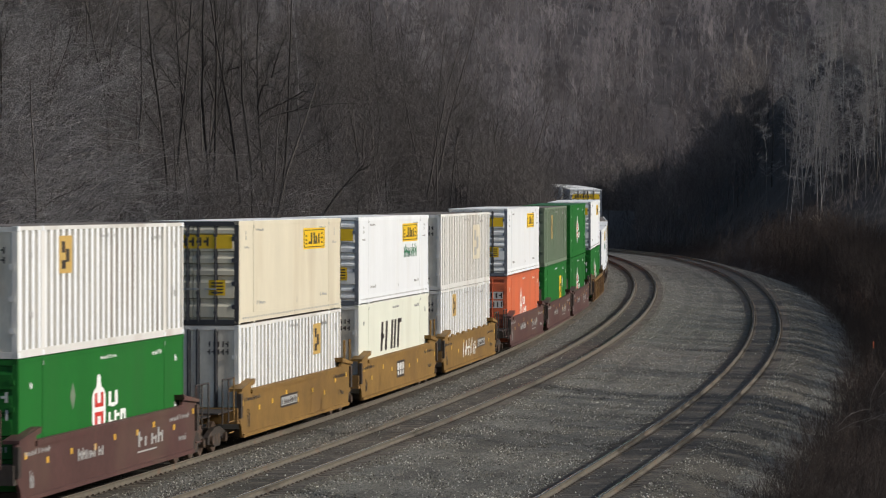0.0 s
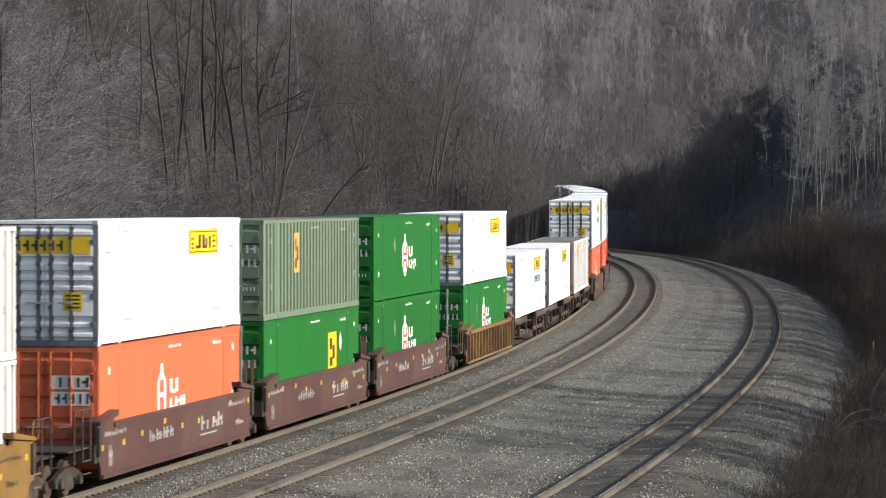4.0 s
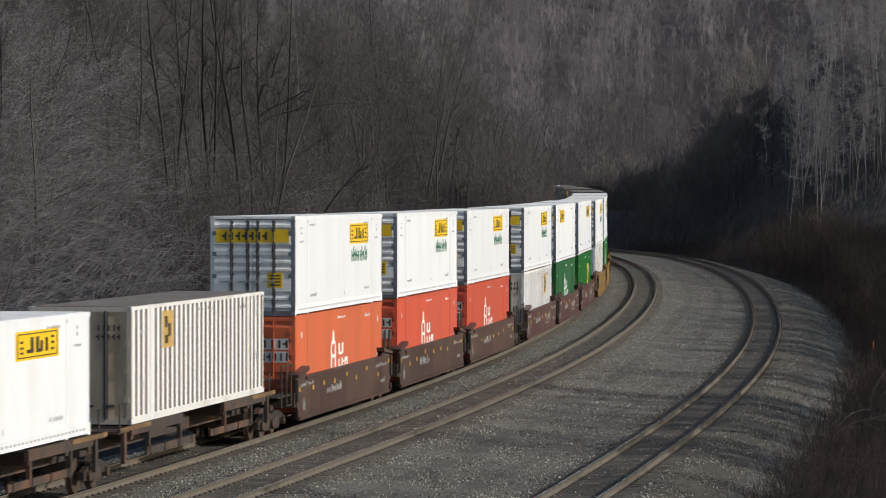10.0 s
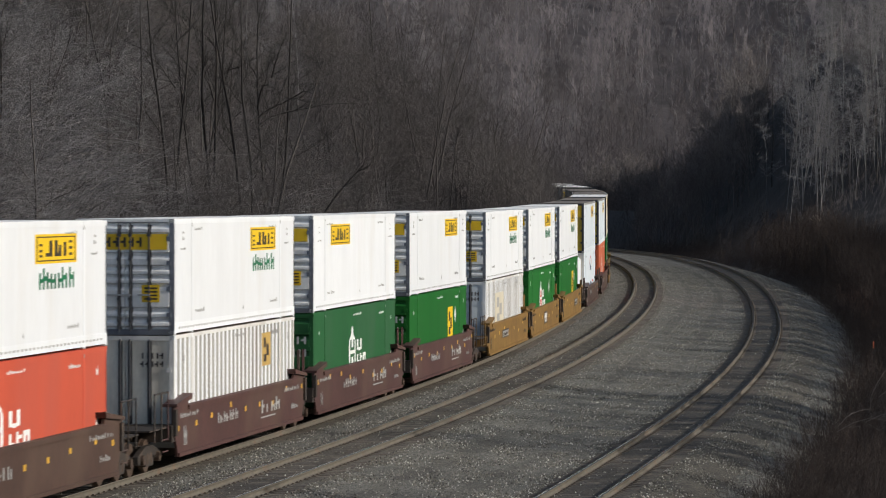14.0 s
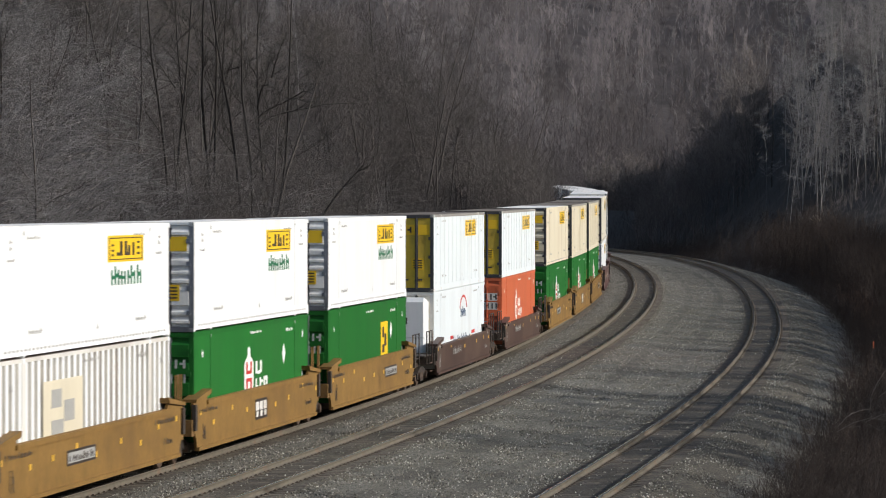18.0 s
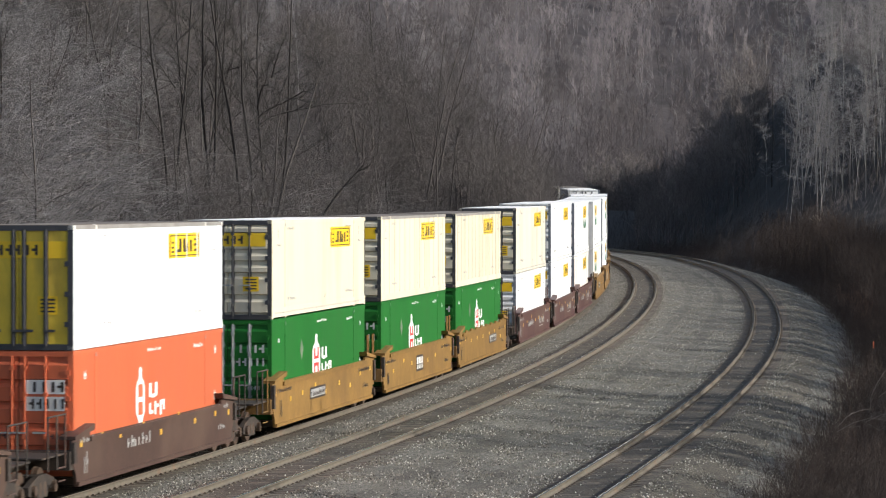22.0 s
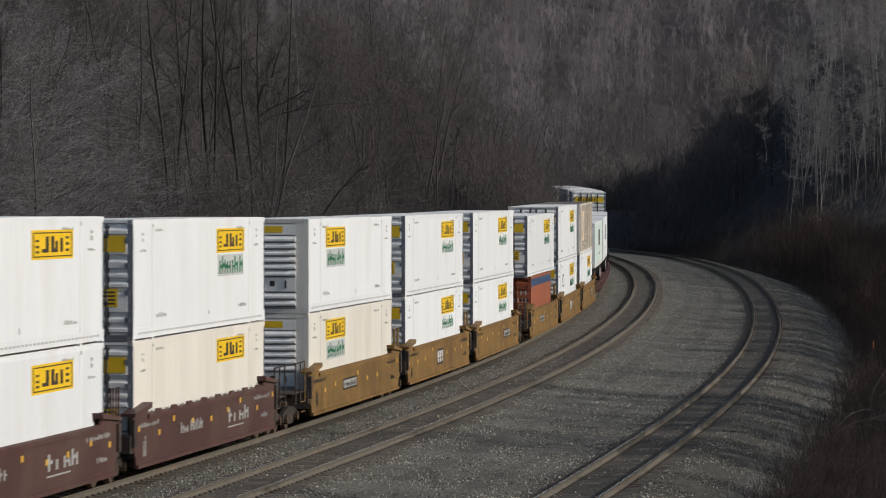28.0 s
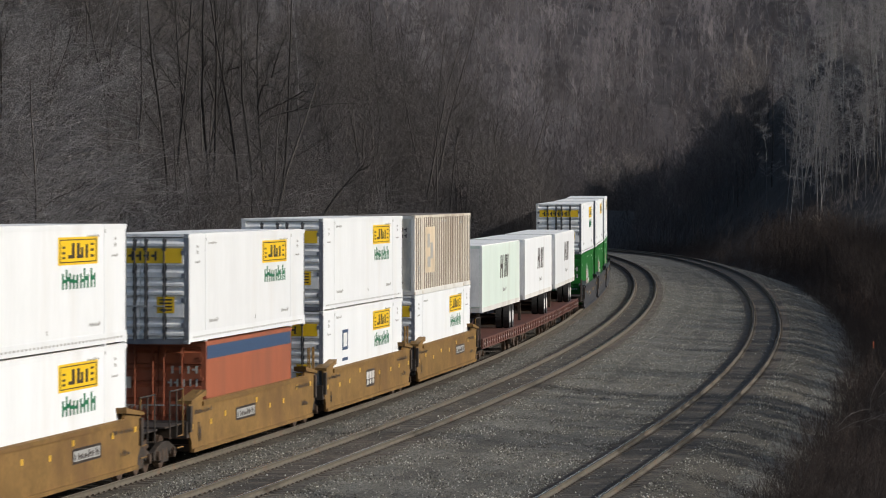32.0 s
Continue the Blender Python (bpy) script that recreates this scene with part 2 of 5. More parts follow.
M["door_tan"] = material("dirty_tan_door_paint", (0.64, 0.52, 0.37), 0.6, vary=0.1, grain=2, fine=14, bump=0.04, dirt=(0.2, 0.13, 0.08), dirt_amount=0.35, stretch=(1, 1, 0.4))
# Paler than the near litter: haze over the far ground, put into colour.
M["far_litter"] = material("far_hazy_hillside", (0.07, 0.061, 0.062), 0.95, vary=0.35, grain=0.06, fine=0.8, bump=0.0)
M["rock"] = material("pale_sandstone", (0.33, 0.29, 0.25), 0.9, vary=0.2, grain=2, fine=14, bump=0.4)


def stone_material(name, light, dark, scale, amount):
    """Crushed stone: each stone its own tone, joints in its own shade, stained in patches."""
    m = bpy.data.materials.new(name)
    m.use_nodes = True
    n, l = m.node_tree.nodes, m.node_tree.links
    bsdf = n["Principled BSDF"]
    bsdf.inputs["Roughness"].default_value = 0.92
    tc = n.new("ShaderNodeTexCoord")
    vor = n.new("ShaderNodeTexVoronoi")
    vor.inputs["Scale"].default_value = scale
    l.new(tc.outputs["Object"], vor.inputs["Vector"])
    bw = n.new("ShaderNodeSeparateColor")
    l.new(vor.outputs["Color"], bw.inputs[0])
    ramp = n.new("ShaderNodeValToRGB")
    ramp.color_ramp.elements[0].color, ramp.color_ramp.elements[1].color = (*dark, 1), (*light, 1)
    ramp.color_ramp.elements[0].position, ramp.color_ramp.elements[1].position = 0.0, 0.95
    l.new(bw.outputs[0], ramp.inputs[0])
    noi = n.new("ShaderNodeTexNoise")
    noi.inputs["Scale"].default_value, noi.inputs["Detail"].default_value = 0.35, 6
    l.new(tc.outputs["Object"], noi.inputs["Vector"])
    mr = n.new("ShaderNodeMapRange")
    mr.inputs[1].default_value, mr.inputs[2].default_value, mr.inputs[3].default_value, mr.inputs[4].default_value = 0.35, 0.68, 1 - amount, 1 + amount
    l.new(noi.outputs["Fac"], mr.inputs[0])
    mix = n.new("ShaderNodeMix")
    mix.data_type, mix.blend_type = "RGBA", "MULTIPLY"
    mix.inputs[0].default_value = 1
    l.new(ramp.outputs[0], mix.inputs[6])
    l.new(mr.outputs[0], mix.inputs[7])
    l.new(mix.outputs[2], bsdf.inputs["Base Color"])
    b = n.new("ShaderNodeBump")
    b.inputs["Strength"].default_value, b.inputs["Distance"].default_value = 0.7, 0.03
    l.new(vor.outputs["Distance"], b.inputs["Height"])
    b.invert = True
    l.new(b.outputs[0], bsdf.inputs["Normal"])
    return m


M["ballast"] = stone_material("grey_crushed_stone", (0.20, 0.19, 0.162), (0.034, 0.032, 0.027), 19.0, 0.22)
# Dust-fouled stone, darkened further for the shadows of the rails.
M["fouled_shade"] = stone_material("dusty_shaded_stone", (0.085, 0.071, 0.053), (0.024, 0.020, 0.016), 17.0, 0.3)
M["stained"] = stone_material("brown_stained_stone", (0.135, 0.116, 0.086), (0.036, 0.031, 0.024), 17.0, 0.25)
M["dark_strip"] = stone_material("darker_crushed_stone", (0.15, 0.14, 0.116), (0.03, 0.027, 0.022), 19.0, 0.3)


def loose_stone():
    """Each stone its own grey, some brown, a few nearly white."""
    m = bpy.data.materials.new("loose_crushed_stone")
    m.use_nodes = True
    n, l = m.node_tree.nodes, m.node_tree.links
    geo, ramp = n.new("ShaderNodeNewGeometry"), n.new("ShaderNodeValToRGB")
    tc, noi, mix = n.new("ShaderNodeTexCoord"), n.new("ShaderNodeTexNoise"), n.new("ShaderNodeMix")
    e = ramp.color_ramp.elements
    e[0].color, e[1].color = (0.05, 0.047, 0.041, 1), (0.68, 0.66, 0.60, 1)
    for at, c in ((0.3, (0.15, 0.142, 0.12, 1)), (0.55, (0.215, 0.2, 0.162, 1)), (0.82, (0.32, 0.306, 0.265, 1))):
        e.new(at).color = c
    l.new(geo.outputs["Random Per Island"], ramp.inputs[0])
    noi.inputs["Scale"].default_value, noi.inputs["Detail"].default_value = 22.0, 4
    l.new(tc.outputs["Object"], noi.inputs["Vector"])
    mr = n.new("ShaderNodeMapRange")
    for i, q in enumerate((0.3, 0.7, 0.75, 1.2)):
        mr.inputs[i + 1].default_value = q
    l.new(noi.outputs["Fac"], mr.inputs[0])
    mix.data_type, mix.blend_type = "RGBA", "MULTIPLY"
    mix.inputs[0].default_value = 1
    l.new(ramp.outputs[0], mix.inputs[6])
    l.new(mr.outputs[0], mix.inputs[7])
    l.new(mix.outputs[2], n["Principled BSDF"].inputs["Base Color"])
    n["Principled BSDF"].inputs["Roughness"].default_value = 0.9
    return m


M["stone"] = loose_stone()

# ---- mesh helpers ----
def box(bm, x0, x1, y0, y1, z0, z1, mi=0):
    v = [bm.verts.new(p) for p in ((x0, y0, z0), (x1, y0, z0), (x1, y1, z0), (x0, y1, z0), (x0, y0, z1), (x1, y0, z1), (x1, y1, z1), (x0, y1, z1))]
    for f in ((0, 3, 2, 1), (4, 5, 6, 7), (0, 1, 5, 4), (1, 2, 6, 5), (2, 3, 7, 6), (3, 0, 4, 7)):
        bm.faces.new([v[i] for i in f]).material_index = mi
    return v


def boxes(*rows):
    bm = bmesh.new()
    for r in rows:
        box(bm, *r)
    return bm


def chamfer_box(x0, x1, y0, y1, z0, z1, r=0.03):
    bm = boxes((x0, x1, y0, y1, z0, z1))
    bmesh.ops.bevel(bm, geom=list(bm.edges), offset=r, segments=1, affect="EDGES")
    return bm


def prism(bm, outline, y0, y1):
    """An outline in x and z, given thickness from y0 to y1."""
    a = [bm.verts.new((x, y0, z)) for x, z in outline]
    b = [bm.verts.new((x, y1, z)) for x, z in outline]
    k = len(outline)
    for i in range(k):
        j = (i + 1) % k
        bm.faces.new((a[i], a[j], b[j], b[i]))
    bm.faces.new(a[::-1])
    bm.faces.new(b)
    bmesh.ops.recalc_face_normals(bm, faces=bm.faces)
    return bm


def drum(bm, centre, axis, radius, half, sides=16, inner=0.0):
    """A wheel or rod: a cylinder round axis ('x', 'y' or 'z')."""
    turn = {"x": Euler((0, radians(90), 0)), "y": Euler((radians(90), 0, 0)), "z": Euler((0, 0, 0))}[axis].to_matrix().to_4x4()
    bmesh.ops.create_cone(bm, cap_ends=True, segments=sides, radius1=radius, radius2=radius, depth=2 * half, matrix=Matrix.Translation(centre) @ turn)
    return bm


def part(name, bm, mat, parent=None, label=""):
    """ONE mesh object made from bm, under a thing or under a part."""
    me = bpy.data.meshes.new(name)
    bm.to_mesh(me)
    bm.free()
    for x in (mat if isinstance(mat, (list, tuple)) else [mat]):
        me.materials.append(M[x])
    ob = new(name, me)
    ob.parent = parent
    if label:
        ob["label"] = label
    if name in ("lettering", "data_lettering", "graffiti", "reflector"):   # marks too small to pick apart
        ob["kind"] = "stuff"
    return ob


def mesh_object(name, verts, faces, mats, indices=None):
    me = bpy.data.meshes.new(name)
    me.vertices.add(len(verts))
    me.vertices.foreach_set("co", np.asarray(verts, np.float32).ravel())
    faces = np.asarray(faces, np.int32)
    k = faces.shape[1]
    me.loops.add(faces.size)
    me.loops.foreach_set("vertex_index", faces.ravel())
    me.polygons.add(len(faces))
    me.polygons.foreach_set("loop_start", np.arange(len(faces), dtype=np.int32) * k)
    if indices is not None:
        me.polygons.foreach_set("material_index", np.asarray(indices, np.int32))
    me.update(calc_edges=True)
    for x in mats:
        me.materials.append(M[x])
    return new(name, me)


# ---- ground, roadbed and tracks ----
SECTION = [(-5.6, -1.15), (-4.2, -0.8), (-2.7, -0.34), (-1.75, -0.20), (-1.3, -0.185), (-0.8, -0.178), (0, -0.176), (0.8, -0.178), (1.3, -0.185), (1.75, -0.21), (2.1, -0.26),
           (2.4, -0.22), (2.75, -0.185), (3.3, -0.178), (4.02, -0.176), (4.8, -0.178), (5.3, -0.185), (5.8, -0.25), (6.5, -0.33), (7.3, -0.4), (8.2, -0.44), (9.2, -0.5),
           (10.1, -0.56), (10.6, -0.535), (11.2, -0.528), (11.9, -0.526), (12.6, -0.528), (13.2, -0.535), (13.8, -0.58), (14.6, -0.75), (15.5, -1.0), (17.0, -1.45)]
TRACKS = [(0.0, 0.0), (4.02, 0.0), (11.9, -0.35)]
GAUGE = 0.755


def ground_height(x, y):
    """Height of the land: a hill inside the curve, a bank on the other side, rising woods far off."""
    shape = np.shape(x)
    x, y = np.ravel(x).astype(float), np.ravel(y).astype(float)
    best, bi = np.full(x.shape, 1e18), np.zeros(x.shape, int)
    for i in range(0, len(S), 12):
        q = (x - PX[i]) ** 2 + (y - PY[i]) ** 2
        m = q < best
        best[m], bi[m] = q[m], i
    dx, dy = x - PX[bi], y - PY[bi]
    d = dx * np.sin(TH[bi]) - dy * np.cos(TH[bi])
    d = np.where(d < 0, -1, 1) * np.sqrt(best)
    s = S[bi]
    base = PZ[bi]
    cut = np.clip((s - 225) / 60, 0, 1)
    wall = np.clip((s - 285) / 35, 0, 1)
    left = -1.2 + wall * 1.5 * np.clip(-d - 3.4, 0, 5) + cut * 0.9 * np.clip(-d - 5.6, 0, 9) + 0.46 * np.clip(-d - 7, 0, 36) + 0.2 * np.clip(-d - 43, 0, 120) + 0.06 * np.clip(-d - 163, 0, 900)
    far = np.clip((s - 230) / 90, 0, 1) * np.clip((650 - y) / 130, 0, 1)
    lift = np.clip((x / np.maximum(y, 1) - 0.062) / 0.035, 0, 1)
    right = -1.45 + (0.10 + 0.68 * far * lift) * np.clip(d - 16.8, 0, 30) + (0.01 + 0.08 * lift * np.clip((640 - y) / 130, 0, 1)) * np.clip(d - 46.8, 0, 700)
    hill = 0.30 * np.clip(y - 760, 0, 500) + 0.1 * np.clip(y - 1260, 0, 2000)
    z = np.maximum(base + np.where(d < 0, left, right), np.where(y > 760, base - 2 + hill, -99))
    wild = np.clip((np.where(d < 0, -d - 6, d - 18)) / 8, 0, 1)
    near = np.clip((620 - y) / 80, 0, 1)
    rough = near * 0.5 * np.sin(x * 0.21 + 1.3 * np.sin(y * 0.13)) * np.cos(y * 0.17) + (1.6 * near + 2.2 * (1 - near)) * np.sin(x * 0.037 + 2 + 0.004 * y) * np.cos(y * 0.011 * (1 + 1.6 * near))
    z = z + wild * rough * np.clip(0.4 + np.abs(d) / 80, 0, 3)
    z = np.maximum(z, -1.7 + 7.25 * np.exp(-((x - 3) ** 2 + (y + 5) ** 2) / 170))
    inside = (d > np.where(s > 295, -3.4, -5.6)) & (d < 16.6)
    z = np.where(inside, base - 2.0, z)
    return z.reshape(shape), s.reshape(shape), d.reshape(shape)


def spaced(*stretches):
    out = []
    for a, b, step in stretches:
        out += list(np.arange(a, b, step))
    return np.array(out + [stretches[-1][1]], float)


gx = spaced((-3200, -700, 200), (-700, -240, 40), (-240, -70, 8), (-70, 90, 2), (90, 300, 10), (300, 900, 50), (900, 3200, 220))
gy = spaced((-3000, -800, 220), (-800, -100, 40), (-100, 40, 6), (40, 470, 2.5), (470, 1300, 12), (1300, 2000, 60), (2000, 4200, 250))
GX, GY = np.meshgrid(gx, gy)
GZ, _, _ = ground_height(GX, GY)
nx, ny = len(gx), len(gy)
idx = np.arange(nx * ny).reshape(ny, nx)
quads = np.stack([idx[:-1, :-1], idx[:-1, 1:], idx[1:, 1:], idx[1:, :-1]], -1).reshape(-1, 4)
# Ground past y = 640 takes the haze-paled colour.
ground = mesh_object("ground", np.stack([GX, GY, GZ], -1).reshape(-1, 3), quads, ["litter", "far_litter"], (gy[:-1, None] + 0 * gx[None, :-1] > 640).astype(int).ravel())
tagged(ground, "brown leaf-covered hillsides under bare woods", "ground", kind="structure")
for p in ground.data.polygons:
    p.use_smooth = True

rs = np.concatenate([np.arange(-300, -20, 6.0), np.arange(-20, 120, 0.35), np.arange(120, 340, 0.8), np.arange(340, 700, 5)])
rd = np.concatenate([np.arange(-5.6, 17.01, 0.226)])
RS, RD = np.meshgrid(rs, rd, indexing="ij")
rng = np.random.default_rng(5)
RZ = np.interp(RD, [a for a, _ in SECTION], [b for _, b in SECTION])
heap = np.where((RD > 5.6) & (RD < 10.2), 1.0, np.where(RD > 13.9, 1.4, 0.25))
RZ = RZ + heap * 0.035 * np.sin(RS * 0.9 + 2 * np.sin(RD * 1.7)) * np.sin(RD * 2.3 + 0.6 * np.sin(RS * 0.31)) + heap * 0.006 * rng.standard_normal(RS.shape) + 0.004 * rng.standard_normal(RS.shape)
edge = 0.35 * np.sin(RS * 0.5) + 0.3 * rng.standard_normal(RS.shape)
RP = on_lines(RS, np.where(RD > 16.8, RD + edge, RD), RZ)
idx = np.arange(RS.size).reshape(RS.shape)
quads = np.stack([idx[:-1, :-1], idx[:-1, 1:], idx[1:, 1:], idx[1:, :-1]], -1).reshape(-1, 4)[:, ::-1]
fd = (RD[:-1, :-1] + 0.115 + 0.10 * rng.standard_normal((len(rs) - 1, len(rd) - 1)))
bed = np.zeros(fd.shape, int)
for d, _ in TRACKS:
    # The rails' shadow is put into colour on the left and between them.
    bed[(fd - d > -1.5) & (fd - d < 0)] = 1
    bed[(fd - d > 0) & (fd - d < 1.5)] = 2
    bed[np.abs(fd - d) < 0.80] = 1
bed[(fd > 13.4) & (fd < 15.0)] = 2
sway = RS[:-1, :-1]
for d, w in ((6.9, 0.3), (8.9, 0.36)):           # two wavy darker strips along the wide strip
    bed[np.abs(fd - d - 0.25 * np.sin(sway * 0.043)) < w * (0.6 + 0.5 * np.sin(sway * 0.11 + d))] = 3
roadbed = mesh_object("roadbed", RP.reshape(-1, 3), quads, ["ballast", "fouled_shade", "stained", "dark_strip"], bed.ravel())
tagged(roadbed, "grey crushed stone ballast, brown and dusty between the rails", "ballast", kind="structure")

# loose stones over the bed
pv = np.array([(1, 0, 0), (-1, 0, 0), (0, 1, 0), (0, -1, 0), (0, 0, 1), (0, 0, -1)], float)
pf = np.array([(0, 2, 4), (2, 1, 4), (1, 3, 4), (3, 0, 4), (2, 0, 5), (1, 2, 5), (3, 1, 5), (0, 3, 5)])
n_stone = 210000
ss = -14 + 250 * rng.random(n_stone) ** 1.35
dd = rng.uniform(-2.4, 16.9, n_stone)
keep = np.ones(n_stone, bool)
for d, _ in TRACKS:
    keep &= (np.abs(dd - d) > 1.25) | ((np.abs(dd - d) < 0.62) & (rng.random(n_stone) < 0.12))
for d in (6.9, 8.9):
    keep &= (np.abs(dd - d - 0.25 * np.sin(ss * 0.043)) > 0.3) | (rng.random(n_stone) < 0.3)
ss, dd = ss[keep], dd[keep]
zz = np.interp(dd, [a for a, _ in SECTION], [b for _, b in SECTION]) + rng.uniform(-0.012, 0.022, len(dd))
pos = on_lines(ss, dd, zz)
size = rng.uniform(0.015, 0.031, (len(ss), 1, 1))
squash = rng.uniform(0.65, 1.2, (len(ss), 1, 3))
jag = 1 + 0.3 * rng.standard_normal((len(ss), 6, 1))
ang = rng.uniform(0, 6.28, len(ss))
rot = np.zeros((len(ss), 3, 3))
rot[:, 0, 0], rot[:, 0, 1], rot[:, 1, 0], rot[:, 1, 1], rot[:, 2, 2] = np.cos(ang), -np.sin(ang), np.sin(ang), np.cos(ang), 1
rot[:, 0, 2] = rng.uniform(-0.4, 0.4, len(ss))
rot[:, 1, 2] = rng.uniform(-0.4, 0.4, len(ss))
sv = np.einsum("nij,nkj->nki", rot, pv[None] * size * squash * jag) + pos[:, None, :]
sf = pf[None] + (np.arange(len(ss)) * len(pv))[:, None, None]
stones = mesh_object("ballast_stones", sv.reshape(-1, 3), sf.reshape(-1, 3), ["stone"])
tagged(stones, "loose grey ballast stones strewn between the tracks", "stones", kind="stuff")


def sweep(s0, s1, d0, z0, outline, step=2.0):
    """A bar along the line with the cross-section outline (across, up)."""
    s = np.arange(s0, s1, step)
    k = len(outline)
    v = np.stack([on_lines(s, np.full(s.shape, d0 + a), np.full(s.shape, z0 + b)) for a, b in outline], 1).reshape(-1, 3)
    i = np.arange(len(s) - 1)[:, None] * k
    j = np.arange(k)[None]
    f = np.stack([i + j, i + (j + 1) % k, i + k + (j + 1) % k, i + k + j], -1).reshape(-1, 4)
    return v, f


RAIL = [(-0.07, -0.172), (-0.07, -0.155), (-0.012, -0.135), (-0.010, -0.05), (-0.036, -0.04), (-0.037, -0.012)]
RAIL = RAIL + [(-a, b) for a, b in RAIL[::-1]]
HEAD = [(-0.037, -0.013), (-0.030, 0.0), (0.030, 0.0), (0.037, -0.013)]
tie_me = None
for name, (d0, z0) in zip(("train_track", "middle_track", "outer_track"), TRACKS):
    track = tagged(new(name), "standard gauge track with dusty rails on wooden ties", "railway track", group="tracks on the curve", kind="structure")
    for side in (-1, 1):
        v, f = sweep(-300, 700, d0 + side * GAUGE, z0, RAIL)
        r = mesh_object("rail", v, f, ["rail_side"])
        r.parent = track
        v, f = sweep(-300, 700, d0 + side * GAUGE, z0 + 0.002, HEAD)
        h = mesh_object("rail_head", v, f, ["rail_head"])
        h.parent = r
    if tie_me is None:
        bm = chamfer_box(-0.115, 0.115, -1.3, 1.3, -0.36, -0.176, 0.012)
        for y in (-GAUGE, GAUGE):
            box(bm, -0.09, 0.09, y - 0.19, y + 0.19, -0.176, -0.16, 1)
            for a in (-0.11, 0.11):
                box(bm, -0.05, 0.05, y + a - 0.022, y + a + 0.022, -0.16, -0.135, 1)
        tie_me = bpy.data.meshes.new("tie")
        bm.to_mesh(tie_me)
        bm.free()
        tie_me.materials.append(M["tie"])
        tie_me.materials.append(M["plate"])
    tv = np.array([v.co[:] for v in tie_me.vertices])
    rest_v, rest_f, rest_m = [], [], []
    for i in range(900):
        s = -20 + 0.56 * i + random.uniform(-0.02, 0.02)
        m = car_pose(s, 0.5) @ pose(0, -d0, z0 + random.uniform(-0.006, 0.006), 0, 0, random.uniform(-0.8, 0.8))
        if i < 180:
            t = new("tie", tie_me)
            t.parent = track
            t.matrix_basis = m
        elif i < 640:
            base = len(rest_v) * len(tv)
            rest_v.append(tv @ np.array(m.to_3x3()).T + np.array(m.translation))
            for p in tie_me.polygons:
                if len(p.vertices) == 4:
                    rest_f.append([base + k for k in p.vertices])
                    rest_m.append(p.material_index)
    far_ties = mesh_object("ties", np.concatenate(rest_v), rest_f, ["tie", "plate"], rest_m)
    far_ties.parent = track
    far_ties["kind"] = "stuff"


# ---- containers: x along the train, the end at -x faces the camera, the side at -y is the sunlit one ----
CL, CW, CH = 16.5, 2.59, 2.895


def skin(x0, x1, y, z0, z1, depth, pitch, out):
    """A vertically corrugated side wall in the plane y, its folds pointing along out."""
    bm = bmesh.new()
    k = max(2, round((x1 - x0) / pitch))
    p = (x1 - x0) / k
    xs = []
    for i in range(k):
        a = x0 + i * p
        xs += [(a, 0), (a + 0.46 * p, 0), (a + 0.5 * p, -depth), (a + 0.96 * p, -depth)]
    xs.append((x1, 0))
    rows = [[bm.verts.new((x, y + out * (e - 0.0), z)) for x, e in xs] for z in (z0, z1)]
    for i in range(len(xs) - 1):
        f = (rows[0][i], rows[0][i + 1], rows[1][i + 1], rows[1][i])
        # Only the outer ribs keep the side colour; the rest is painted shade.
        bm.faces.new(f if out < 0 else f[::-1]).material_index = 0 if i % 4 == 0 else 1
    return bm


def sign_bars(bm, x0, x1, z0, z1, y, count, seed, lo=0.55, fill=0.62):
    """Unreadable lettering: upright bars of uneven height, some joined by a short cross bar."""
    r = random.Random(seed)
    w = (x1 - x0) / count
    for i in range(count):
        a = x0 + i * w
        h = (z1 - z0) * (1 if r.random() < 0.45 else r.uniform(lo, 0.85))
        box(bm, a, a + w * fill * 0.45, y - 0.004, y, z0, z0 + h)
        if r.random() < 0.7:
            box(bm, a + w * fill * 0.45, a + w * fill, y - 0.004, y, z0 + h * 0.4, z0 + h * 0.62)
        if r.random() < 0.6:
            box(bm, a + w * fill, a + w * fill * 1.35, y - 0.004, y, z0, z0 + h * 0.75)
    return bm


def end_bars(bm, y0, y1, z0, z1, x, count, seed):
    r = random.Random(seed)
    w = (y1 - y0) / count
    for i in range(count):
        a = y0 + i * w
        box(bm, x - 0.004, x, a, a + w * 0.3, z0, z1)
        if r.random() < 0.7:
            box(bm, x - 0.004, x, a + w * 0.3, a + w * 0.7, z0 + (z1 - z0) * 0.4, z0 + (z1 - z0) * 0.65)


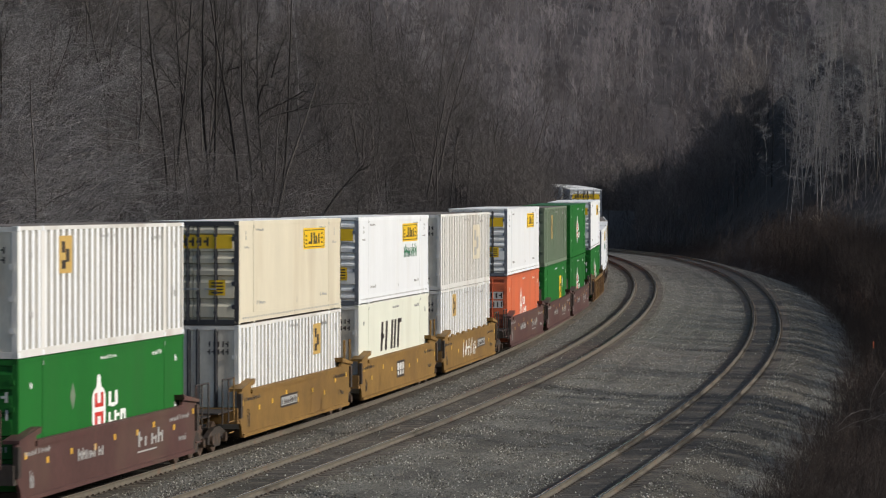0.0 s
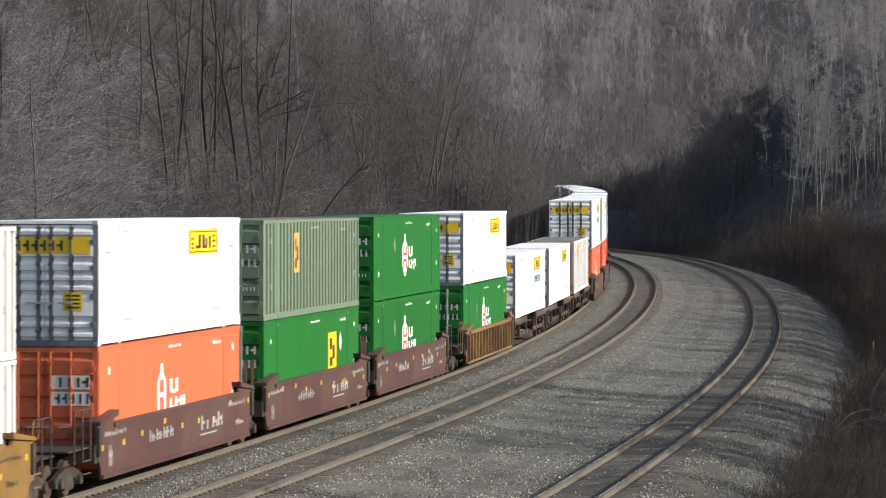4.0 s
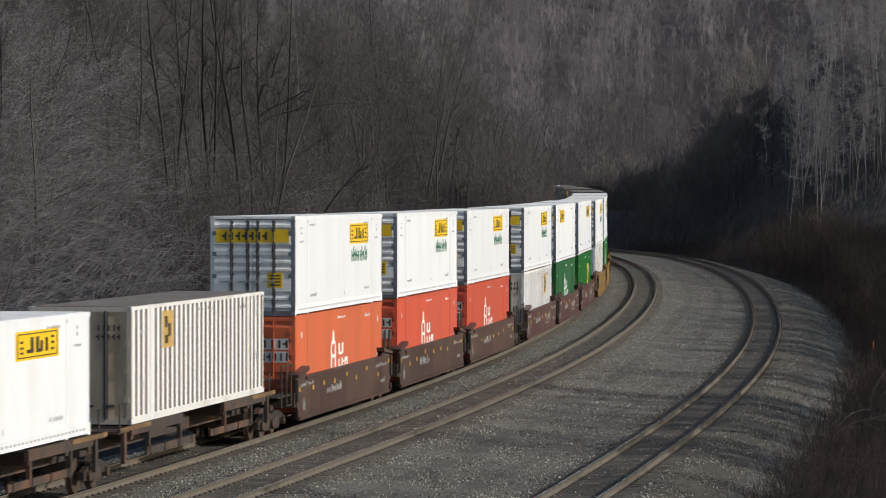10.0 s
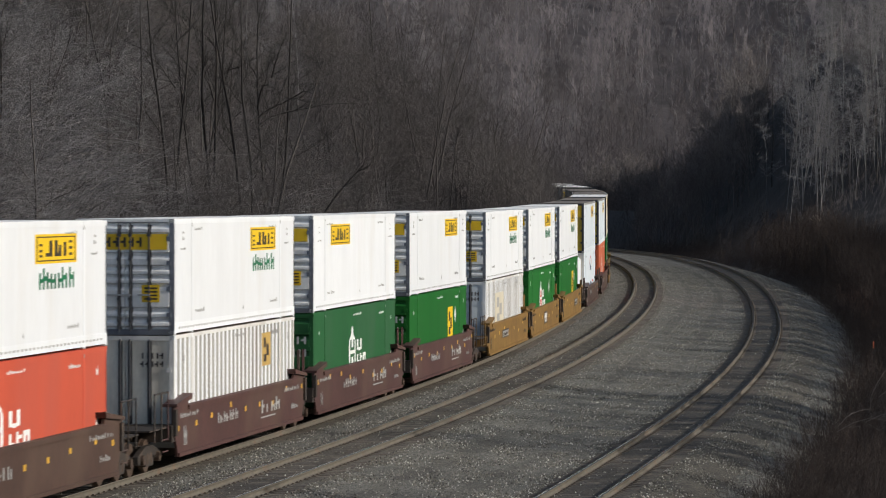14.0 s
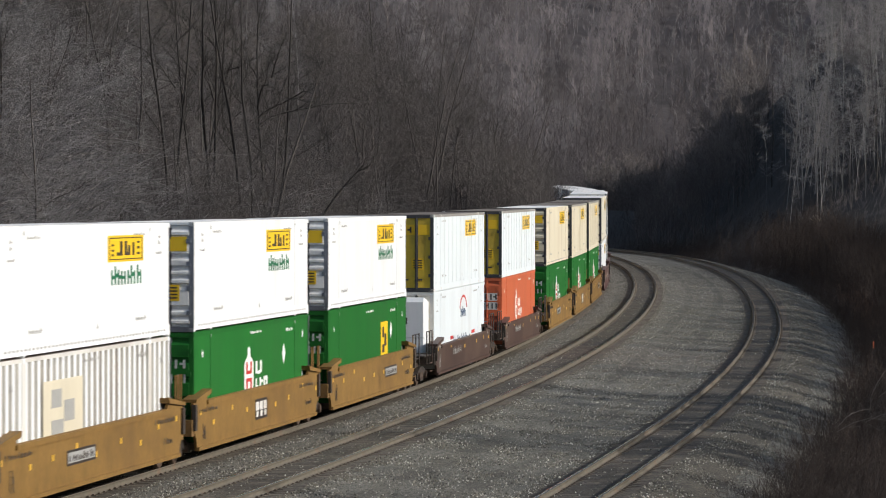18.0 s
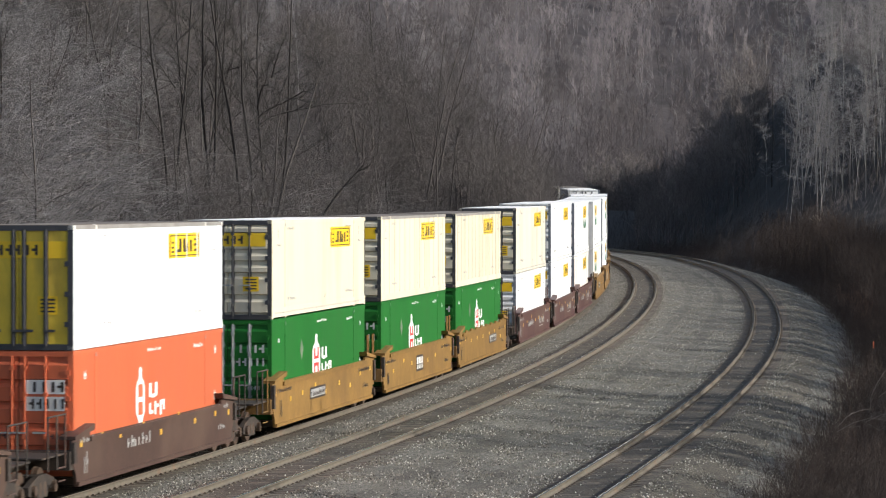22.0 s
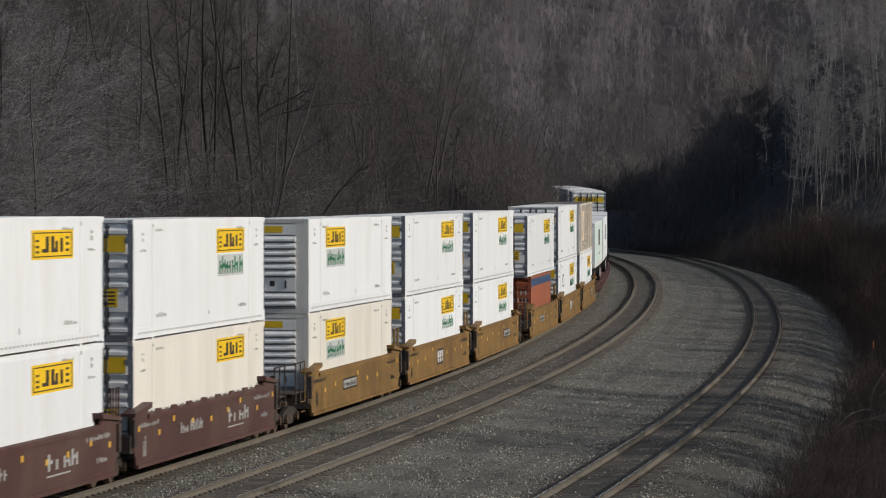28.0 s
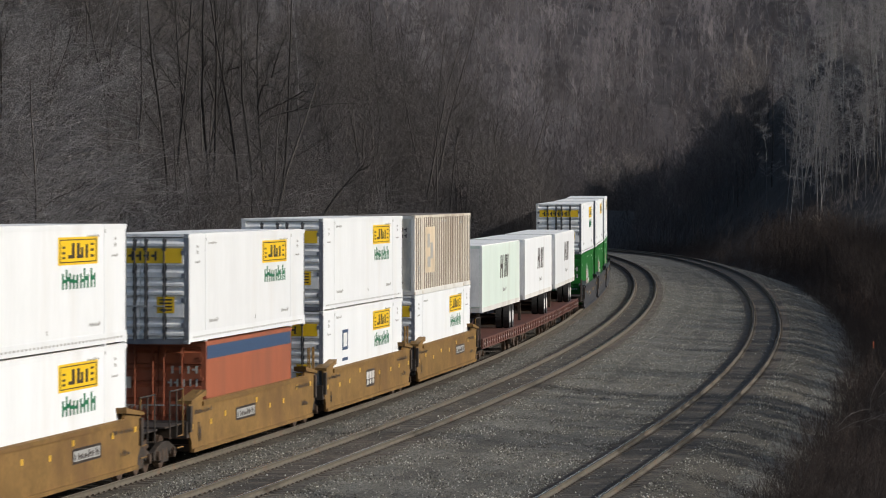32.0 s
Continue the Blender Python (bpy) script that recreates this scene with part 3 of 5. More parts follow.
def ribbed_door(spans, fields, depth=0.05, z0=0.14, z1=CH - 0.14, x=-CL / 2 + 0.05):
    """A door leaf or end wall with pressed horizontal fields, set in columns between the lock rods."""
    bm = bmesh.new()
    zs = [(z0, 0)]
    for lo, hi in fields:
        zs += [(lo, 0), (lo + 0.03, -depth), (hi - min(0.09, 0.45 * (hi - lo)), -depth), (hi, 0)]
    zs.append((z1, 0))
    first = last = None
    for y0, y1 in spans:
        rows = [[bm.verts.new((x + e, y, z)) for z, e in zs] for y in (y0, y1)]
        if last:
            bm.faces.new((last[0], last[-1], rows[0][-1], rows[0][0])[::-1])
        first, last = first or rows[0], rows[1]
        for i in range(len(zs) - 1):
            bm.faces.new((rows[0][i], rows[0][i + 1], rows[1][i + 1], rows[1][i]))
        for row, flip in ((rows[0], False), (rows[1], True)):
            for k in range(len(fields)):
                f = row[1 + 4 * k:5 + 4 * k]
                bm.faces.new(f[::-1] if flip else f)
    rim = [first[0], last[0], last[-1], first[-1]]
    back = [bm.verts.new((x + 0.05, v.co.y, v.co.z)) for v in rim]
    for i in range(4):
        bm.faces.new((rim[i], back[i], back[(i + 1) % 4], rim[(i + 1) % 4]))
    bm.faces.new(back)
    bmesh.ops.recalc_face_normals(bm, faces=bm.faces)
    return bm


def even_fields(k, lo=0.18, hi=CH - 0.17, share=0.8):
    h = (hi - lo) / k
    return [(lo + i * h, lo + (i + share) * h) for i in range(k)]


def end_frame(thing, L, mat, post=0.13, pale=None):
    """Corner posts, header and sill of both ends of a container; pale: colour of the thin header and of the +y posts.
    """
    e, w = L / 2, CW / 2
    for x in (-e, e - post):
        for y in (-w, w - post):
            part("corner_post", boxes((x, x + post, y, y + post, 0.0, CH)), pale if pale and y > 0 else mat, thing)
    for x0 in (-e, e - 0.1):
        part("header", boxes((x0, x0 + 0.1, -w + post, w - post, CH - (0.08 if pale else 0.13), CH - 0.01)), pale or mat, thing)
        part("sill", boxes((x0, x0 + 0.1, -w + post, w - post, 0.0, 0.14)), mat, thing)


def castings(thing, L, mat="steel", stacking=6.07):
    """Corner castings, and on long boxes the stacking posts' castings at the forty-foot points."""
    xs = [-L / 2 + 0.09, L / 2 - 0.09]
    if L > 13:
        xs += [-stacking, stacking]
    for x in xs:
        for y in (-1, 1):
            for z in (0.0, CH - 0.118):
                bm = chamfer_box(x - 0.09, x + 0.09, y * (CW / 2 - 0.062) - 0.08, y * (CW / 2 - 0.062) + 0.08, z, z + 0.122, 0.015)
                part("corner_casting", bm, mat, thing)


def container(side="white", style="smooth", doors="grey", roof="roof", L=CL, sign=None, word=None, emblem=None, figure=None, diamond=None, number_seed=1, small=True, backed=False):
    """A freight container; every marking is a thin vinyl on its side."""
    thing = new("container")
    e, w = L / 2, CW / 2
    yo = -w - 0.003
    frame_mat = "slate" if doors == "grey" else "navy_frame" if doors in ("gold", "cream") else "grey_white" if doors in ("ribs", "bars", "plain") else "dirty_tan" if doors == "tan" else side
    # skins
    side_mat = side
    if style == "smooth":
        for y0, y1 in ((-w, -w + 0.05), (w - 0.05, w)):
            part("side_panel", boxes((-e + 0.02, e - 0.02, y0, y1, 0.30, CH - 0.12)), side_mat, thing)
        for y in (-w - 0.012, w - 0.05):
            part("top_rail", boxes((-e + 0.01, e - 0.01, y, y + 0.062, CH - 0.12, CH - 0.004)), side_mat, thing)
        bm = bmesh.new()
        for y in (-w - 0.014, w - 0.05):
            box(bm, -e + 0.01, e - 0.01, y, y + 0.064, 0.045, 0.30)
        if side in ("white", "off_white", "cream", "grey_white", "dusty_white"):
            k = 46
            for i in range(k):
                x = -e + 0.6 + (L - 1.2) * i / (k - 1)
                box(bm, x - 0.08, x + 0.08, -w - 0.018, -w - 0.01, 0.14, 0.19, 1)
        part("bottom_rail", bm, [side_mat, "sign_grey"], thing)
        for x in (-6.07, 6.07) if L > 13 else ():
            for y0, y1 in ((-w - 0.008, -w + 0.05), (w - 0.05, w + 0.008)):
                post = part("stacking_post", boxes((x - 0.09, x + 0.09, y0, y1, 0.02, CH - 0.02)), side_mat, thing)
                if y0 < 0:
                    part("lifting_slot", boxes((x - 0.035, x + 0.035, y0 - 0.006, y0 + 0.01, CH - 0.20, CH - 0.03)), "sign_grey", post)
    elif style == "ribbed":
        k = 13
        for y0, y1 in ((-w - 0.001, -w - 0.012), (w - 0.05, w - 0.03)):
            panel = part("side_panel", boxes((-e + 0.02, e - 0.02, y0, y0 + 0.04, 0.22, CH - 0.1)), side_mat, thing)
            for i in range(k if y0 < 0 else 0):
                x = -e + 0.7 + (L - 1.4) * i / (k - 1)
                part("rib", boxes((x - 0.05, x + 0.05, y1, y1 + 0.03, 0.22, CH - 0.1)), side_mat, panel)
        for z0, z1, nm in ((CH - 0.1, CH - 0.004, "top_rail"), (0.0, 0.22, "bottom_rail")):
            for y0, y1 in ((-w - 0.014, -w + 0.05), (w - 0.05, w + 0.014)):
                part(nm, boxes((-e + 0.01, e - 0.01, y0, y1, z0, z1)), "rail_grey" if z0 > 1 else side_mat, thing)
    else:
        for out in (-1, 1):
            part("side_panel", skin(-e + 0.13, e - 0.13, out * (w - 0.002), 0.17, CH - 0.09, 0.10, 0.55 if L > 13 else 0.28, out), [side_mat, "fold_shade_tan" if doors == "tan" else {"white": "fold_shade_grime", "grey_white": "fold_shade_grime", "dirty_tan": "fold_shade_tan"}.get(side, side_mat)], thing)
        for z0, z1, nm in ((CH - 0.09, CH - 0.004, "top_rail"), (0.0, 0.17, "bottom_rail")):
            for y0, y1 in ((-w - 0.004, -w + 0.06), (w - 0.06, w + 0.004)):
                part(nm, boxes((-e + 0.13, e - 0.13, y0, y1, z0, z1)), ("grey_white" if side == "white" else side_mat) if z0 > 1 or doors != "plain" else "grey_white", thing)
        for x in (-6.07, 6.07) if L > 13 else ():
            for y0, y1 in ((-w - 0.006, -w + 0.05), (w - 0.05, w + 0.006)):
                part("stacking_post", boxes((x - 0.16, x + 0.16, y0, y1, 0.16, CH - 0.085)), "grey_white" if side == "white" else side_mat, thing)
    end_frame(thing, L, frame_mat, pale="slate_pale" if doors == "grey" else None)
    bm = bmesh.new()
    box(bm, -e + 0.06, e - 0.06, -w + 0.064, w - 0.064, CH - 0.05, CH + 0.006)
    for i in range(14):
        x = -e + 0.6 + (L - 1.2) * i / 13
        box(bm, x - 0.05, x + 0.05, -w + 0.08, w - 0.08, CH + 0.005, CH + 0.0068)
    part("roof", bm, side if side in ("green", "dark_green", "orange", "coral", "brick_red") else roof, thing)
    part("floor", boxes((-e + 0.06, e - 0.06, -w + 0.04, w - 0.04, 0.12, 0.18)), "sign_grey", thing)
    part("end_wall", boxes((e - 0.09, e - 0.04, -w + 0.1, w - 0.1, 0.1, CH - 0.1)), side_mat, thing)
    # the door end
    x = -e + 0.05
    leaf = {"grey": "door_grey", "cream": "cream", "gold": "door_gold", "plain": "door_buff", "bars": "door_buff", "pale": "cool_white", "tan": "door_tan"}.get(doors, side)
    if doors in ("grey", "cream", "self"):
        fields = {"cream": [(0.18, 0.6), (0.72, 1.26), (1.36, 1.6), (1.7, 1.94), (2.04, 2.44), (2.52, 2.74)], "grey": [(0.2, 0.37), (0.43, 0.6), (0.68, 1.2), (1.27, 1.44), (1.5, 1.67), (1.73, 1.98), (2.05, 2.48), (2.54, 2.73)], "self": even_fields(5, share=0.86)}[doors]
        for y0, y1, inner in ((-w + 0.13, -0.012, 1), (0.012, w - 0.13, -1)):
            rods = sorted((y1 if inner > 0 else y0) - inner * c * (y1 - y0) for c in (0.12, 0.55))
            spans = [(y0, rods[0] - 0.05), (rods[0] + 0.05, rods[1] - 0.05), (rods[1] + 0.05, y1)]
            door = part("door", ribbed_door(spans, fields, 0.075, z1=CH - (0.10 if doors == "grey" else 0.14), x=x), leaf, thing)
            for yy in rods:
                bm = drum(bmesh.new(), (x - 0.098, yy, CH / 2), "z", 0.02, CH / 2 - 0.1, 8)
                box(bm, x - 0.03, x - 0.005, yy - 0.055, yy + 0.055, 0.14, CH - 0.14)
                for zz in (0.35, 0.9, 1.9, 2.5):
                    box(bm, x - 0.12, x - 0.03, yy - 0.05, yy + 0.05, zz - 0.04, zz + 0.04)
                part("lock_rod", bm, "navy_frame" if doors != "self" else "steel" if side == "green" else frame_mat, door)
                part("handle", boxes((x - 0.125, x - 0.10, yy - 0.02, yy + 0.3, 0.98, 1.02)), "steel", door)
            for zz in (0.5, 1.15, 1.8, 2.4):
                yy = y0 if y0 < -0.5 else y1
                part("hinge", boxes((x - 0.09, x - 0.02, yy - 0.06, yy + 0.06, zz - 0.06, zz + 0.06)), frame_mat, door)
    elif doors == "ribs":
        part("end_panel", boxes((x - 0.01, x + 0.04, -w + 0.13, w - 0.13, 0.14, CH - 0.14)), "sign_grey", thing, "recessed grey end wall")
        for y0, y1 in ((-w + 0.13, -w + 0.40), (w - 0.40, w - 0.13)):
            part("jamb", boxes((x - 0.05, x - 0.01, y0, y1, 0.1, CH - 0.1)), "grey_white", thing)
        for z in (0.24, 0.46, 1.16, 1.37, 1.58, 1.79, 2.0, 2.21):
            bm = prism(bmesh.new(), [(x - 0.012, z), (x - 0.012, z + 0.16), (x - 0.06, z + 0.15), (x - 0.13, z + 0.07), (x - 0.13, z + 0.02), (x - 0.11, z)], -w + 0.40, w - 0.40)
            part("slat", bm, "door_grey", thing)
        part("panel", boxes((x - 0.06, x - 0.01, -w + 0.40, w - 0.40, 2.42, CH - 0.16)), "door_grey", thing)
        access = part("access_panel", boxes((x - 0.07, x - 0.01, -w + 0.40, w - 0.40, 0.68, 1.1)), "door_grey", thing)
        part("handle", boxes((x - 0.10, x - 0.07, -0.62, -0.57, 0.78, 1.02)), "navy_frame", access)
        part("notice", boxes((x - 0.076, x - 0.071, -0.25, -0.1, 0.84, 1.0)), "sign_dark", access)
    else:
        for y0, y1, inner in ((-w + 0.13, -0.012, 1), (0.012, w - 0.13, -1)):
            door = part("door", boxes((x - 0.02, x + 0.04, y0, y1, 0.14, CH - 0.13)), leaf, thing)
            for c in (0.10, 0.55):
                yy = (y1 if inner > 0 else y0) - inner * c * (y1 - y0)
                bm = drum(bmesh.new(), (x - 0.062, yy, CH / 2), "z", 0.026, CH / 2 - 0.1, 8)
                box(bm, x - 0.045, x - 0.02, yy - 0.055, yy + 0.055, 0.14, CH - 0.14)
                part("lock_rod", bm, "navy_frame", door)
                part("handle", boxes((x - 0.10, x - 0.07, yy - 0.22, yy + 0.05, 0.42, 0.48)), "navy_frame", door)
            for zz in (0.6, 1.3, 2.0):
                yy = y0 if y0 < -0.5 else y1
                part("hinge", boxes((x - 0.07, x - 0.02, yy - 0.07, yy + 0.07, zz - 0.06, zz + 0.06)), frame_mat, door)
    xs = x - 0.079 if doors in ("grey", "cream") else x - 0.06 if doors == "ribs" else x - 0.03
    if doors in ("grey", "cream", "gold") and sign is not None:
        band = part("sign_band", boxes((xs - 0.004, xs, -1.12, 1.12, 2.13, 2.52)), "sign_yellow", thing)
        bm = bmesh.new()
        end_bars(bm, -0.45, 1.0, 2.2, 2.44, xs - 0.005, 7, 3)
        part("lettering", bm, "sign_dark", band)
        note = part("notice", boxes((xs - 0.004, xs, -0.92, -0.45, 0.82, 1.25)), "sign_yellow", thing)
        bm = bmesh.new()
        for i in range(4):
            box(bm, xs - 0.008, xs - 0.004, -0.86, -0.52, 0.88 + 0.09 * i, 0.92 + 0.09 * i)
        part("lettering", bm, "sign_dark", note)
    elif doors == "ribs":
        band = part("sign_band", boxes((xs - 0.006, xs - 0.002, -0.5, 0.75, 2.48, 2.68)), "sign_yellow", thing)
    elif doors == "self":
        bm = bmesh.new()
        plated = side in ("orange", "coral")
        for z0, z1 in ((1.90, 2.23), (1.51, 1.84)) if plated else ():
            part("number_plate", boxes((x - 0.082, x - 0.076, -1.1, -0.18, z0, z1)), "grey_white", thing)
        end_bars(bm, -1.08, -0.2, 1.95, 2.18, x - (0.083 if plated else 0.077), 4, 5)
        end_bars(bm, -1.08, -0.2, 1.56, 1.79, x - (0.083 if plated else 0.077), 5, 6)
        end_bars(bm, -1.05, -0.62, 0.86, 0.98, x - 0.077, 4, 6)
        end_bars(bm, 0.3, 0.95, 0.86, 1.0, x - 0.077, 5, 7)
        part("lettering", bm, "sign_dark" if plated else "word_patch", thing)
        part("placard", boxes((x - 0.084, x - 0.076, 0.75, 1.1, 1.5, 1.85)), "grey_white", thing)
    elif doors in ("plain", "bars", "tan", "pale"):
        bm = bmesh.new()
        end_bars(bm, -1.0, -0.35, 2.3, 2.45, x - 0.022, 5, 5)
        end_bars(bm, -1.0, -0.35, 2.08, 2.23, x - 0.022, 5, 7)
        part("lettering", bm, "sign_dark", thing)
    castings(thing, L, side if doors != "gold" else "grey_white")
    # markings of the sunlit side
    if sign is not None:
        sx = sign
        board = part("sign_board", boxes((sx - 1.85, sx + 1.85, yo - 0.004, yo, 1.98, 2.62)), "sign_yellow", thing, "yellow name board in a dark outline")
        bm = bmesh.new()
        for a in ((-1.72, 1.72, 2.03, 2.055), (-1.72, 1.72, 2.545, 2.57), (-1.72, -1.66, 2.055, 2.545), (1.66, 1.72, 2.055, 2.545)):
            box(bm, sx + a[0], sx + a[1], yo - 0.008, yo - 0.004, a[2], a[3])
        part("outline", bm, "sign_dark", board)
        bm = bmesh.new()
        for a0, a1, c0, c1 in ((-0.95, -0.35, 2.13, 2.21), (-0.62, -0.35, 2.21, 2.48), (-0.15, 0.12, 2.13, 2.48), (0.12, 0.45, 2.13, 2.21), (0.22, 0.45, 2.21, 2.38),
                               (0.66, 0.9, 2.13, 2.44), (-1.5, -1.22, 2.12, 2.17), (-1.5, -1.22, 2.23, 2.28), (-1.5, -1.22, 2.36, 2.41), (1.15, 1.45, 2.14, 2.2), (1.15, 1.45, 2.28, 2.34), (1.15, 1.45, 2.42, 2.47)):
            box(bm, sx + a0, sx + a1, yo - 0.008, yo - 0.004, c0, c1)
        part("lettering", bm, "sign_dark", board)
    if backed:
        part("word_patch", boxes((word - 1.7, word + 1.7, yo - 0.004, yo, 1.36, 1.93)), "word_patch", thing, "pale grey patch behind the green name")
    if word is not None:
        bm = sign_bars(bmesh.new(), word - 1.5, word + 1.5, 1.42, 1.88, yo - (0.004 if backed else 0), 9, 12, 0.7, 1.0)
        part("lettering", bm, "sign_green", thing, "green name in bars")
    if emblem is not None:
        ex, ez, ew, eh, faded = emblem
        em = part("emblem", boxes((ex - ew / 2, ex + ew / 2, yo - 0.004, yo, ez, ez + eh)), ("door_tan" if side == "dirty_tan" else "cream") if faded else "emblem_ochre" if style == "corrugated" else "sign_yellow", thing)
        bm = bmesh.new()
        for a, b, c, d in ((-0.3, -0.05, 0.55, 0.85), (0.02, 0.28, 0.3, 0.65), (-0.3, 0.0, 0.12, 0.35)):
            box(bm, ex + a * ew, ex + b * ew, yo - 0.008, yo - 0.004, ez + c * eh, ez + d * eh)
        part("lettering", bm, "sign_grey" if faded else "sign_dark", em)
    if diamond:
        dx, ink = diamond
        part("diamond", prism(bmesh.new(), [(dx - 0.26, 1.86), (dx, 2.18), (dx + 0.26, 1.86), (dx, 1.54)], yo - 0.004, yo), ink, thing)
    if figure == "pillar":
        # a pointed white pillar with a coloured monogram beside stacked white blocks
        fx = -0.9 if side not in ("orange", "coral") else -1.5
        bm = bmesh.new()
        prism(bm, [(fx - 0.66, 1.12), (fx - 0.66, 1.74), (fx - 0.46, 1.90), (fx - 0.26, 1.95), (fx - 0.17, 2.08), (fx - 0.20, 2.16), (fx - 0.09, 2.25), (fx + 0.09, 2.25), (fx + 0.20, 2.16), (fx + 0.17, 2.08),
                   (fx + 0.26, 1.95), (fx + 0.46, 1.90), (fx + 0.66, 1.74), (fx + 0.66, 1.12), (fx + 0.40, 0.98), (fx + 0.14, 0.74), (fx - 0.14, 0.74), (fx - 0.40, 0.98)], yo - 0.004, yo)
        pil = part("figure", bm, "sign_white", thing, "white pillar-shaped mark")
        ink = "sign_red" if side == "green" else side
        if side in ("orange", "coral"):
            pil.data.transform(Matrix.Translation((fx, 0, 0)) @ Matrix.Diagonal((0.72, 1, 1, 1)) @ Matrix.Translation((-fx, 0, 0)))
        bm = boxes(*[(fx + a, fx + b, yo - 0.008, yo - 0.004, c, d) for a, b, c, d in ((-0.24, 0.24, 1.06, 1.38), (-0.24, 0.24, 1.5, 1.82))]) if side in ("orange", "coral") else boxes(*[(fx + a, fx + b, yo - 0.008, yo - 0.004, c, d) for a, b, c, d in ((-0.42, -0.18, 1.02, 1.36), (0.18, 0.42, 1.02, 1.36), (-0.18, 0.18, 1.26, 1.36), (-0.42, -0.18, 1.48, 1.82), (0.18, 0.42, 1.48, 1.82), (-0.18, 0.18, 1.48, 1.57))])
        part("monogram", bm, ink, pil)
        bm = boxes(*[(fx + a, fx + b, yo - 0.004, yo, c, d) for a, b, c, d in (
            (0.95, 1.22, 1.45, 1.80), (1.6, 1.87, 1.45, 1.80), (1.22, 1.6, 1.42, 1.52), (0.95, 1.15, 1.02, 1.30), (1.15, 1.4, 1.02, 1.10), (1.55, 1.75, 0.98, 1.32),
            (1.75, 2.05, 1.16, 1.24), (2.15, 2.35, 0.94, 1.32), (2.35, 2.7, 1.20, 1.32), (2.5, 2.7, 1.06, 1.20))])
        part("lettering", bm, "sign_white", thing)
    elif figure == "letters":
        bm = bmesh.new()
        for i, a in enumerate((-3.5, -2.5, -1.2, -0.5, 0.3)):
            lean = 0.25
            prism(bm, [(a, 1.2), (a + 0.42, 1.2), (a + 0.42 + lean, 2.2), (a + lean, 2.2)], yo - 0.004, yo)
        box(bm, -3.4, -2.7, yo - 0.004, yo - 0.0005, 1.62, 1.78)
        box(bm, 0.5, 1.4, yo - 0.004, yo - 0.0005, 2.05, 2.2)
        part("lettering", bm, "sign_grey" if L < 9 else "sign_dark", thing, "dark slanted bars of a name")
    elif figure == "ring":
        bm = bmesh.new()
        sweep = [radians(13 + 154 * i / 12) for i in range(13)]
        prism(bm, [(1.0 + 1.25 * math.cos(a) * q, 1.9 + 0.66 * math.sin(a) * q) for q, way in ((1, sweep), (0.86, sweep[::-1])) for a in way], yo - 0.004, yo)
        part("ring", bm, "sign_red", thing, "red ring mark")
        part("lettering", sign_bars(bmesh.new(), 0.1, 1.9, 1.7, 2.1, yo, 3, 4), "blue", thing)
        part("lettering", sign_bars(bmesh.new(), -2.2, 3.6, 0.72, 1.02, yo, 9, 8), "blue", thing)
        bm = boxes((-3.2, -2.3, yo - 0.004, yo, 0.92, 1.05), (3.7, 4.8, yo - 0.004, yo, 0.92, 1.05))
        part("stripe", bm, "sign_red", thing)["kind"] = "stuff"
        # the cooling unit on the end
        unit = part("cooling_unit", chamfer_box(-e - 0.42, -e + 0.02, -1.12, 1.12, 0.2, 2.7, 0.17), "white", thing, "white cooling unit on the end wall")
        part("vent", boxes((-e - 0.43, -e - 0.40, -0.35, 0.1, 1.7, 1.95)), "sign_dark", unit)
        part("seam", boxes((-e - 0.428, -e - 0.41, -1.0, 1.0, 1.18, 1.2)), "sign_grey", unit)
    elif figure == "square":
        part("square_mark", boxes((-4.6, -3.5, yo - 0.004, yo, 1.55, 2.2), (-4.6, -3.5, yo - 0.0035, yo, 1.2, 1.3)), "blue", thing)
        part("square_field", boxes((-4.4, -3.7, yo - 0.008, yo - 0.004, 1.65, 2.1)), "sign_white", thing)
    elif figure == "stripe":
        part("stripe", boxes((-e + 0.14, e - 0.14, -w - 0.006, -w - 0.001, CH - 0.52, CH - 0.09)), "blue", thing, "blue band under the roof rail")
    if small:
        ink = {"white": "sign_grey", "off_white": "sign_grey", "ivory": "sign_grey", "cream": "sign_grey", "cool_white": "sign_grey", "grey_white": "sign_grey", "dusty_white": "sign_grey"}.get(side, "sign_white")
        if style == "corrugated":
            ink = "sign_grey"
        bm = bmesh.new()
        marks = ((-0.7, 0.9, 2.60, 0.09, 7), (e - 3.6, e - 2.5, 2.5, 0.12, 6), (-e + 1.0, -e + 1.25, 2.2, 0.2, 2), (e - 1.05, e - 0.8, 2.25, 0.22, 2),
                 (-e + 1.0, -e + 1.3, 0.85, 0.26, 2), (e - 1.1, e - 0.8, 1.0, 0.26, 2))
        if side in ("white", "off_white", "cream", "cool_white", "dusty_white") and style != "corrugated":
            marks = ((-e + 2.5, -e + 3.6, 2.60, 0.08, 5), (e - 3.9, e - 2.7, 2.60, 0.08, 5), (-e + 1.0, -e + 1.25, 2.36, 0.12, 1), (-e + 1.0, -e + 1.25, 2.52, 0.09, 1), (-e + 0.8, -e + 1.5, 2.12, 0.07, 4),
                     (e - 1.25, e - 1.0, 2.36, 0.12, 1), (e - 1.25, e - 1.0, 2.52, 0.09, 1), (e - 1.5, e - 0.8, 2.12, 0.07, 4), (-e + 2.6, -e + 3.9, 0.50, 0.11, 4), (e - 3.7, e - 2.5, 0.50, 0.11, 4), (0.6, 0.68, 0.42, 0.14, 1))
        for a, b, c, h, k in marks:
            sign_bars(bm, a, b, c, c + h, yo, k, number_seed)
        part("data_lettering", bm, ink, thing)
    return thing


